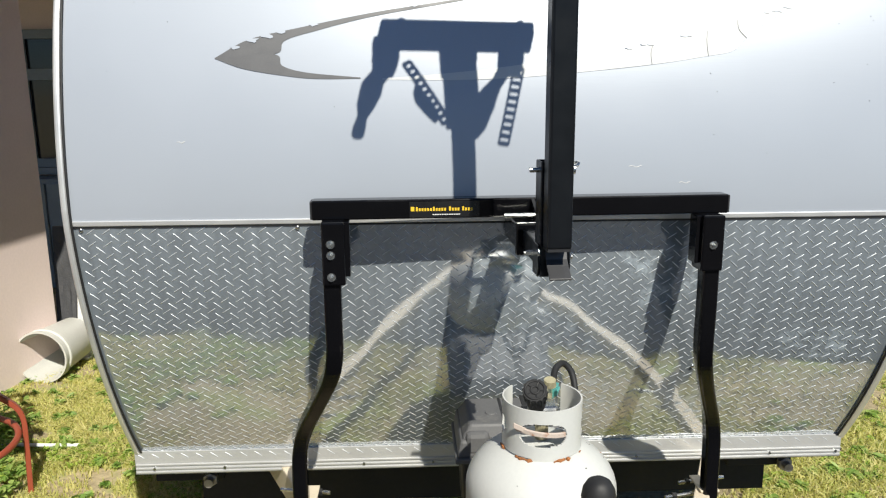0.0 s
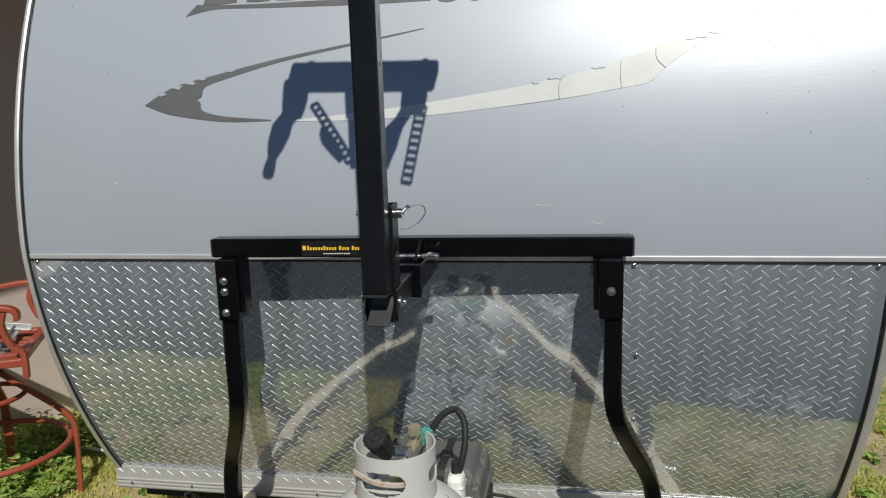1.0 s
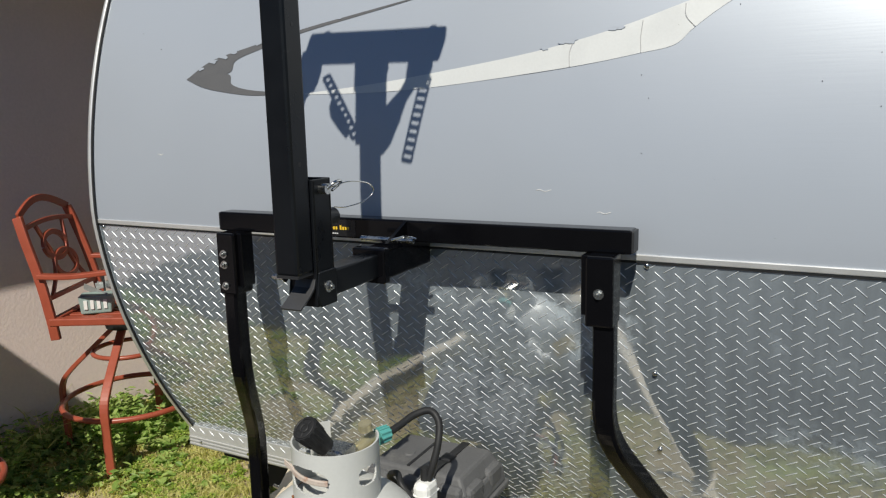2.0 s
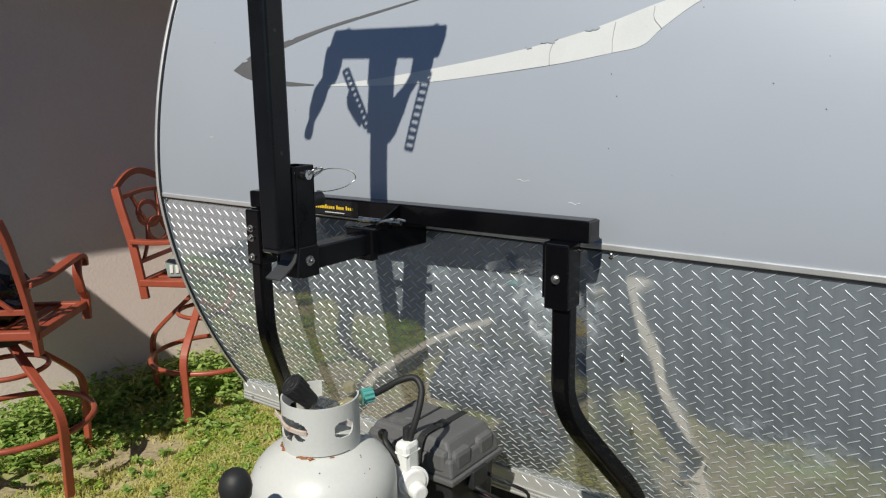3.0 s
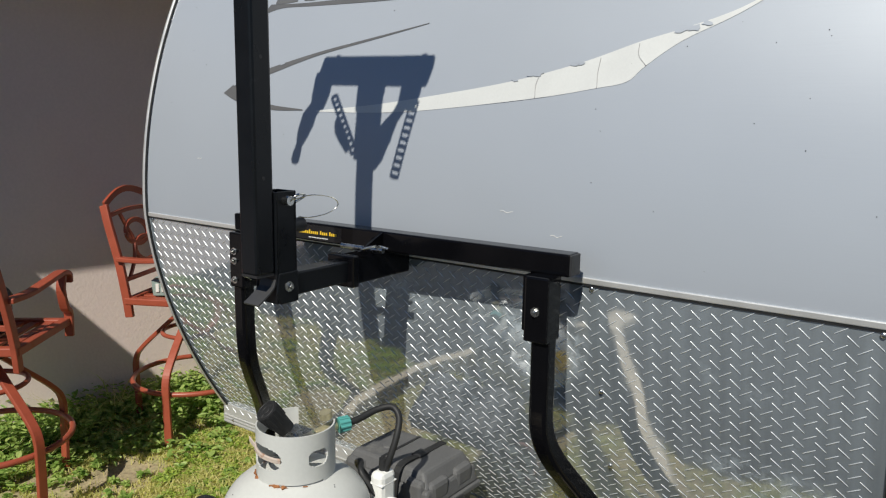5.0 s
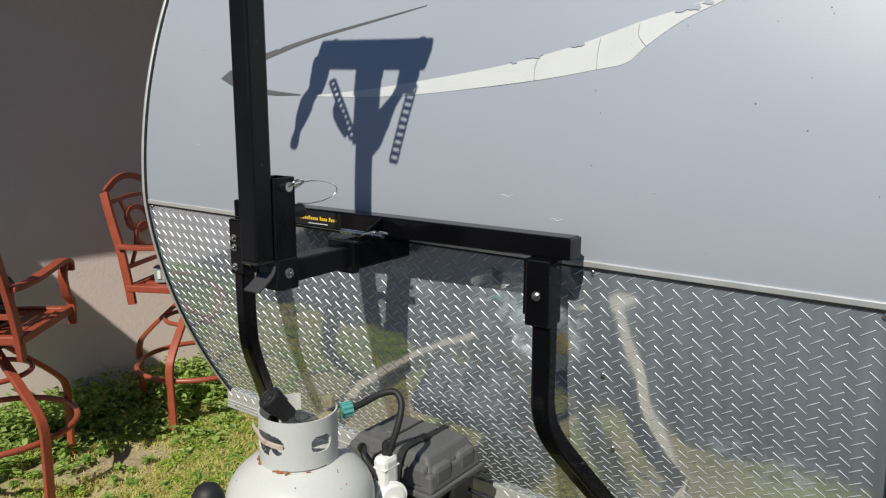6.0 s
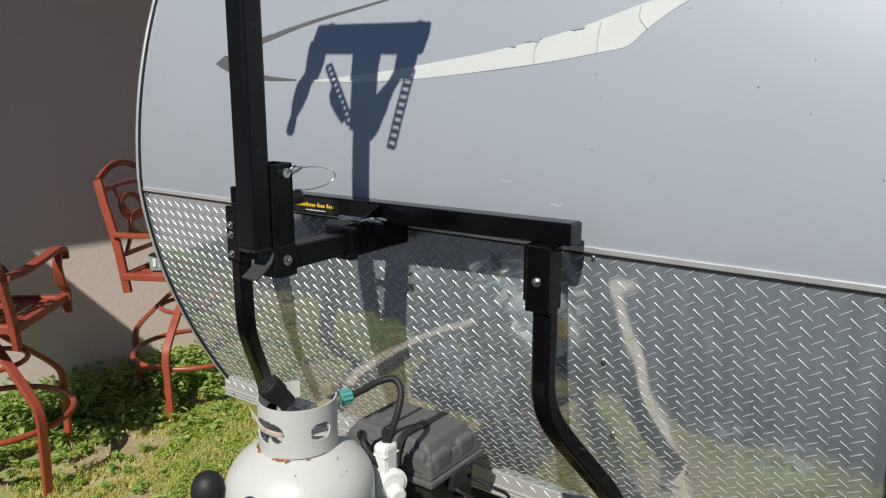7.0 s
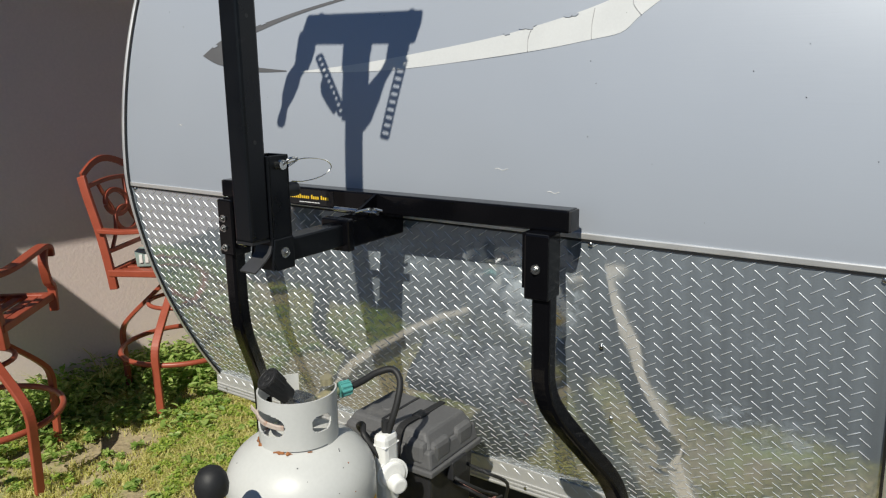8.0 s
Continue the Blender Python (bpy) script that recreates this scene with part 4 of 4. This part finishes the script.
scr = thing("scroll_bracket", "black wrought iron scroll bracket behind the chair", "bracket", CH @ pose(-0.05, -0.12, 0.02, 0, 0, 30))
pts = [(0.03 * (1 - k / 26) * math.cos(k * 0.45) + 0.0, 0, 0.12 + 0.045 * (1 - k / 26) * math.sin(k * 0.45)) for k in range(22)]
part("scroll", tube(pts, 0.005, 8), M["rubber"], scr, smooth=True)
part("stem", rod((0.03, 0, 0.12), (0.05, 0, 0.0), 0.005), M["rubber"], scr)
C2 = pose(-2.30, -0.18, 0.788, 0, 0, 40)
bag = thing("black_bag", "crumpled black plastic bag on the chair seat", "bag", C2 @ pose(-0.05, -0.04, 0.0))
bm = bmesh.new()
bmesh.ops.create_icosphere(bm, subdivisions=4, radius=1)
for v in bm.verts:
    q = v.co * 1.0
    v.co = Vector((q.x * 0.19, q.y * 0.17, max(0, q.z * 0.16 + 0.10))) * (1 + 0.22 * noise.noise(q * 2.2) + 0.10 * noise.noise(q * 6))
part("sack", bm, M["bagplastic"], bag, smooth=True)

# ---- by the far wall ----
bd = thing("tarp_board", "dark tarp-covered board leaning at the wall corner", "board", HOUSE @ pose(-0.045, 0.70, 0))
bm = bmesh.new()
bmesh.ops.create_grid(bm, x_segments=10, y_segments=24, size=1, matrix=Matrix.Rotation(radians(90), 4, 'X'))
for v in bm.verts:
    v.co = Vector((v.co.x * 0.085, 0.012 * noise.noise(v.co * 4) + 0.0, v.co.z * 0.43 + 0.43))
    v.co.y += 0.10 * v.co.z
bmesh.ops.solidify(bm, geom=bm.faces[:], thickness=0.02)
part("sheet", bm, M["tarp"], bd, smooth=True)
# Plain white plastic board of unknown use
wp = thing("shutter", "white plastic board standing beside the trailer", "shutter", HOUSE @ pose(0.09, 0.58, 0, 0, 6, 0))
part("slab", box(-0.01, 0.09, 0.0, 0.02, 0.0, 0.52), M["reg"], wp, bevel=0.006)
part("foot", box(-0.01, 0.09, -0.06, 0.0, 0.0, 0.03), M["reg"], wp, bevel=0.004)
win = tagged(new("window_1"), "dark window with blue-grey frame in the shaded recess", "window", kind="structure")
win.matrix_basis = HOUSE @ pose(-0.90, 2.6, 0)
part("pane", box(-0.5, 0.85, -0.012, -0.004, 1.15, 2.25), M["window"], win)
for x0, x1, z0, z1 in ((-0.55, 0.9, 1.08, 1.16), (-0.55, 0.9, 2.22, 2.30), (-0.55, -0.48, 1.1, 2.28), (0.83, 0.9, 1.1, 2.28), (-0.55, 0.9, 1.86, 1.96), (0.2, 0.26, 1.1, 2.28)):
    part("window_frame", box(x0, x1, -0.05, -0.012, z0, z1), M["blind"], win, bevel=0.004)
part("window_sill", box(-0.6, 0.95, -0.10, -0.0, 1.02, 1.08), M["blind"], win, bevel=0.006)
cab = thing("storage_cabinet", "blue-grey storage cabinet in the shaded recess", "cabinet", HOUSE @ pose(-1.25, 2.3, 0))
part("carcass", box(-0.4, 0.6, 0.0, 0.28, 0.0, 1.0), M["blind"], cab, bevel=0.01)
for x in (-0.39, 0.11):
    part("door", box(x, x + 0.48, -0.02, 0.0, 0.06, 0.96), M["blind"], cab, bevel=0.006)
cord = part("rope", tube(smooth_path([(-2.75, 1.62, 0.03), (-2.5, 1.57, 0.03), (-2.37, 1.54, 0.028), (-2.16, 1.51, 0.03), (-1.97, 1.51, 0.025)], 6), 0.009, 8), M["reg"])
tagged(cord, "white plastic rope lying across the grass", "rope")

# ---- stabiliser jacks under the trailer ----
for s, y in ((-1, 0.62), (1, 0.62)):
    st = thing("stabilizer_jack", "dark folded stabilizer jack with worn steel screw end", "trailer jack", pose(s * 1.03, y - 0.17, 0.395), "stabilizer jacks under the trailer")
    part("arm", box(-0.18, 0.06, 0.0, 0.07, 0.0, 0.06), M["dark_under"], st, bevel=0.006)
    part("screw_end", rod((0.02, -0.06, 0.02), (0.02, 0.02, 0.02), 0.016, n=12), M["worn_steel"], st, smooth=True)
    part("nut", rod((0.02, -0.035, 0.02), (0.02, -0.015, 0.02), 0.026, n=6), M["worn_steel"], st)
    part("mount", box(-0.18, -0.05, 0.02, 0.09, 0.06, 0.09), M["dark_under"], st)

# ---- lettering of the trailer, as plain strokes ----
decal("name_stroke", [(-0.66, 2.112), (-0.5, 2.105), (-0.3, 2.104), (-0.1, 2.10), (0.02, 2.094)], [(-0.69, 2.080), (-0.6, 2.096), (-0.45, 2.092), (-0.2, 2.086), (0.02, 2.085)], M["decal_dark"], "dark grey plain stroke under faded lettering")
for x0, w in ((-0.62, 0.10), (-0.49, 0.07), (-0.40, 0.07), (-0.31, 0.06), (-0.23, 0.08), (-0.13, 0.05), (0.06, 0.05), (0.14, 0.04)):
    decal("name_stroke", [(x0, 2.20), (x0 + w / 2, 2.203), (x0 + w, 2.20)], [(x0 - 0.02, 2.112 if x0 < 0.05 else 2.083), (x0 + w / 2 - 0.02, 2.11 if x0 < 0.05 else 2.078), (x0 + w - 0.02, 2.112 if x0 < 0.05 else 2.083)], M["decal_dark"], "dark grey plain lettering stroke")
# cracks and torn spots of the pale stripe
for pts in (((0.368, 1.872), (0.36, 1.845), (0.362, 1.815)), ((0.515, 1.902), (0.513, 1.87), (0.516, 1.836)), ((0.60, 1.93), (0.602, 1.905), (0.622, 1.882))):
    part("decal_crack", tube(smooth_path([(x, nose(z) - 0.0022, z) for x, z in pts], 4), 0.0009, 6), M["decal_mid"], trailer, "grey crack in the vinyl")
rng = random.Random(11)
for x, z, r in ((0.36, 1.872, 0.013), (0.345, 1.868, 0.007), (0.465, 1.893, 0.010), (0.455, 1.889, 0.008), (0.30, 1.857, 0.006), (0.69, 1.957, 0.014), (0.715, 1.957, 0.012), (0.74, 1.965, 0.008), (-0.70, 1.881, 0.012), (-0.66, 1.892, 0.010), (-0.62, 1.902, 0.008), (-0.54, 1.921, 0.008), (-0.745, 1.862, 0.009), (-0.27, 1.971, 0.006)):
    bm = bmesh.new()
    vs = []
    for k in range(11):
        a = 2 * math.pi * k / 11
        q = r * (0.55 + 0.75 * rng.random())
        xx, zz = x + 1.5 * q * math.cos(a), z + 0.6 * q * math.sin(a)
        vs.append(bm.verts.new((xx, nose(zz) - 0.003, zz)))
    bm.faces.new(vs)
    part("decal_chip", bm, M["silver"], trailer, "flaked-off spot of vinyl")
for k in range(34):
    x, z = rng.uniform(-1.1, 1.15), rng.uniform(1.45, 2.2)
    if rng.random() < 0.5:
        x = rng.uniform(0.5, 1.15)
    r = rng.uniform(0.0005, 0.0011)
    part("dirt_speck", rod((x, nose(z) - 0.0012, z), (x, nose(z) + 0.001, z), r, n=7), M["rubber"], trailer)

for x0, x1, z in ((0.30, 0.335, 1.545), (-0.9, -0.88, 1.62), (0.44, 0.47, 1.50)):
    pts = [(x0 + (x1 - x0) * k / 8, nose(z + 0.002 * math.sin(k)) - 0.0003, z + 0.002 * math.sin(k)) for k in range(9)]
    part("scratch", tube(pts, 0.0008, 6), M["decal_torn"], trailer, "fine pale scratch")
# Unseen board, added only to throw the diagonal shadow band onto the wall
sh = thing("shadow_board", "unseen board added to cast the diagonal shadow on the house wall", "shutter", HOUSE @ pose(0, -3.15, 0))
part("board", box(0.0, 1.15, -0.02, 0.02, 1.65, 2.25), M["eave"], sh, bevel=0.004)
part("hinge", box(0.0, 0.05, -0.03, -0.02, 1.8, 1.9), M["worn_steel"], sh)

# ---- raised bars of the tread plate ----
BAR = [(-0.0162, 0.0, -0.0004)]
for u, k in ((-0.0125, 0.75), (0.0, 1.0), (0.0125, 0.75)):
    BAR += [(u, v * k, h * (0.98 if k < 1 else 1.0)) for v, h in ((-0.0015, -0.0006), (-0.0008, 0.0009), (0.0, 0.0014), (0.0008, 0.0009), (0.0015, -0.0006))]
BAR += [(0.0162, 0.0, -0.0004)]
BAR_FACES = [(0, k, k + 1) for k in range(1, 5)] + [(k, k + 5, k + 6, k + 1) for k in (1, 2, 3, 4, 6, 7, 8, 9)] + [(k, 16, k + 1) for k in range(11, 15)]


def tread_mesh(name, spots, flat=None):
    """Lens-shaped raised bars, two ways, bent to the nose."""
    verts, faces = [], []
    for x, z, way in spots:
        ca, sa = math.cos(way), math.sin(way)
        y = nose(z) + plate_dent(x, z) if flat is None else flat
        slope = (nose(z + 0.01) - nose(z - 0.01)) / 0.02 if flat is None else 0.0
        tz = 1 / math.hypot(1, slope)
        nrm = (-tz, slope * tz)
        o = len(verts)
        for u, v, h in BAR:
            a, s = u * ca - v * sa, u * sa + v * ca
            verts.append((x + a, y + s * tz * slope + nrm[0] * h, z + s * tz + nrm[1] * h))
        for f in BAR_FACES:
            faces.append([o + k for k in f])
    me = bpy.data.meshes.new(name)
    me.from_pydata(verts, [], faces)
    me.polygons.foreach_set("use_smooth", [True] * len(me.polygons))
    me.materials.append(M["tread"])
    return me


PX, PZ = 0.0415, 0.0350
near_spots, far_spots = [], []
arc = [0.0]
zs = [1.392 - 0.002 * k for k in range(410)]
for a, b in zip(zs, zs[1:]):
    arc.append(arc[-1] + math.hypot(a - b, nose(a) - nose(b)))
row = 0
while True:
    s = 0.006 + row * PZ / 2
    if s > arc[-1]:
        break
    z = float(np.interp(s, arc, zs))
    shift = 0.25 * PX if row % 2 else -0.25 * PX
    way = radians(-42) if row % 2 else radians(34)
    x = -1.177 + shift
    while x < XR - 0.03:
        if x > XL + 0.026:
            (near_spots if 0.60 < x < 1.12 and 1.02 < z < 1.385 else far_spots).append((x, z, way))
        x += PX
    row += 1
stuff = new("tread_pattern", tread_mesh("tread_pattern", far_spots + near_spots[300:]))
stuff.parent = plate
tagged(stuff, "raised bars of the tread plate", kind="stuff")
for sp in near_spots[:300]:
    ob = new("tread_bar", tread_mesh("tread_bar", [sp]))
    ob.parent = plate

low = new("skirt_tread", tread_mesh("skirt_tread", [(XL + 0.01 + 0.048 * k, 0.576, radians(-35)) for k in range(49)], sk))
low.parent = trailer
tagged(low, "raised bars along the skirt", kind="stuff")

# ---- lawn ----
gr = np.random.default_rng(3)


def lumps(x, y, f):
    return np.array([noise.noise(Vector((a * f, b * f, 3.3))) for a, b in zip(x, y)])


def blades(name, regions, label):
    allv, n = [], 0
    for x0, x1, y0, y1, dens, hmin, hmax in regions:
        k = int((x1 - x0) * (y1 - y0) * dens)
        x, y = gr.uniform(x0, x1, k), gr.uniform(y0, y1, k)
        cover = lumps(x, y, 2.1) + 0.6 * lumps(x, y, 7.0)
        keep = (cover > -0.20 + gr.normal(0, 0.16, k)) & (y > np.array([lawn_edge(a) for a in x]) - 0.02)
        x, y, cover = x[keep], y[keep], cover[keep]
        k = len(x)
        h = gr.uniform(hmin, hmax, k) * (0.75 + 0.6 * np.clip(cover, -0.3, 0.8))
        w = gr.uniform(0.0022, 0.0048, k)
        a, b = gr.uniform(0, 6.283, k), gr.uniform(0, 6.283, k)
        lean = gr.uniform(0.7, 2.3, k) * h
        v = np.zeros((k, 5, 3))
        dx, dy = np.cos(a) * w, np.sin(a) * w
        lx, ly = np.cos(b) * lean, np.sin(b) * lean
        v[:, 0] = np.stack([x - dx, y - dy, np.full(k, -0.02)], 1)
        v[:, 1] = np.stack([x + dx, y + dy, np.full(k, -0.02)], 1)
        v[:, 2] = np.stack([x + dx * 0.8 + lx * 0.35, y + dy * 0.8 + ly * 0.35, h * 0.6], 1)
        v[:, 3] = np.stack([x - dx * 0.8 + lx * 0.35, y - dy * 0.8 + ly * 0.35, h * 0.6], 1)
        v[:, 4] = np.stack([x + lx, y + ly, h], 1)
        allv.append(v)
    v = np.concatenate(allv)
    n = len(v)
    base = np.arange(n)[:, None] * 5
    faces = np.concatenate([base + np.array([[0, 1, 2]]), base + np.array([[0, 2, 3]]), base + np.array([[3, 2, 4]])]).reshape(-1, 3)
    me = bpy.data.meshes.new(name)
    me.from_pydata(v.reshape(-1, 3).tolist(), [], faces.tolist())
    me.materials.append(M["grass"])
    ob = new(name, me)
    return tagged(ob, label, "grass", kind="stuff")


blades("grass", ((-2.95, -1.15, -1.35, 3.4, 17000, 0.010, 0.030), (-1.15, 1.3, -1.1, 0.9, 11000, 0.010, 0.030), (-2.0, 2.2, -1.5, -1.1, 3500, 0.010, 0.03), (1.15, 3.2, -0.2, 4.2, 9000, 0.014, 0.045), (-2.2, 2.8, 0.9, 4.0, 1200, 0.01, 0.04), (-2.98, -2.70, 0.3, 1.7, 320, 0.10, 0.30), (-2.75, -2.4, -0.6, 1.5, 120, 0.08, 0.2)), "short patchy green lawn grass")


def weeds(name, spots, label, leaf=1.0, mat="weed"):
    """Low leafy weeds: rosettes of small bent leaves."""
    r = random.Random(8)
    verts, faces = [], []
    for x, y, size in spots:
        if y < lawn_edge(x):
            continue
        for k in range(r.randint(14, 22)):
            a = r.uniform(0, 6.283)
            reach = size * r.uniform(0.15, 0.9)
            z = size * r.uniform(0.15, 1.0) * (1.15 - 0.6 * reach / size)
            c = Vector((x + reach * math.cos(a), y + reach * math.sin(a), z))
            l, w = r.uniform(0.012, 0.028) * leaf, r.uniform(0.007, 0.015) * leaf
            d = Vector((math.cos(a + r.uniform(-1, 1)), math.sin(a + r.uniform(-1, 1)), r.uniform(-0.5, 0.6))).normalized()
            s = d.cross(Vector((r.uniform(-0.5, 0.5), r.uniform(-0.5, 0.5), 1))).normalized()
            u = s.cross(d)
            o = len(verts)
            for f, g, h in ((-1, 0, 0), (-0.3, -1, 0.15), (0.5, -0.8, 0.1), (1, 0, -0.1), (0.5, 0.8, 0.1), (-0.3, 1, 0.15)):
                verts.append(tuple(c + d * (f * l) + s * (g * w) + u * (h * l)))
            faces.append([o, o + 1, o + 2, o + 3])
            faces.append([o, o + 3, o + 4, o + 5])
    me = bpy.data.meshes.new(name)
    me.from_pydata(verts, [], faces)
    me.materials.append(M[mat])
    return tagged(new(name, me), label, "weeds", kind="stuff")


r = random.Random(21)
spots = []
for k in range(1150):
    y = r.uniform(-1.2, 1.75)
    wx = -2.72 - 0.1405 * (2.3 - y)
    x = wx + 0.03 + abs(r.gauss(0, 0.34))
    if x < -1.45 and noise.noise(Vector((x * 2.5, y * 2.5, 1))) > -0.25:
        spots.append((x, y, r.uniform(0.03, 0.13) * (1.5 if x < wx + 0.45 else 0.7)))
for k in range(260):
    x, y = r.uniform(-2.9, -1.2), r.uniform(-0.9, 3.0)
    spots.append((x, y, r.uniform(0.015, 0.04)))
for k in range(200):
    x, y = r.uniform(1.15, 2.8), r.uniform(0.2, 3.2)
    spots.append((x, y, r.uniform(0.015, 0.045)))
weeds("weeds", spots, "bright green low leafy weeds along the wall")
tufts = []
for k in range(5200):
    x, y = r.uniform(-2.8, -0.75), r.uniform(-1.25, 1.6)
    if k % 6 == 0:
        x, y = r.uniform(1.1, 2.9), r.uniform(-0.2, 3.0)
    if noise.noise(Vector((x * 2.1, y * 2.1, 3.3))) + 0.7 * noise.noise(Vector((x * 6, y * 6, 9))) > -0.08:
        tufts.append((x, y, r.uniform(0.016, 0.034)))
weeds("clover", tufts, "small yellow-green clover tufts scattered in the lawn", 0.42, "clover")
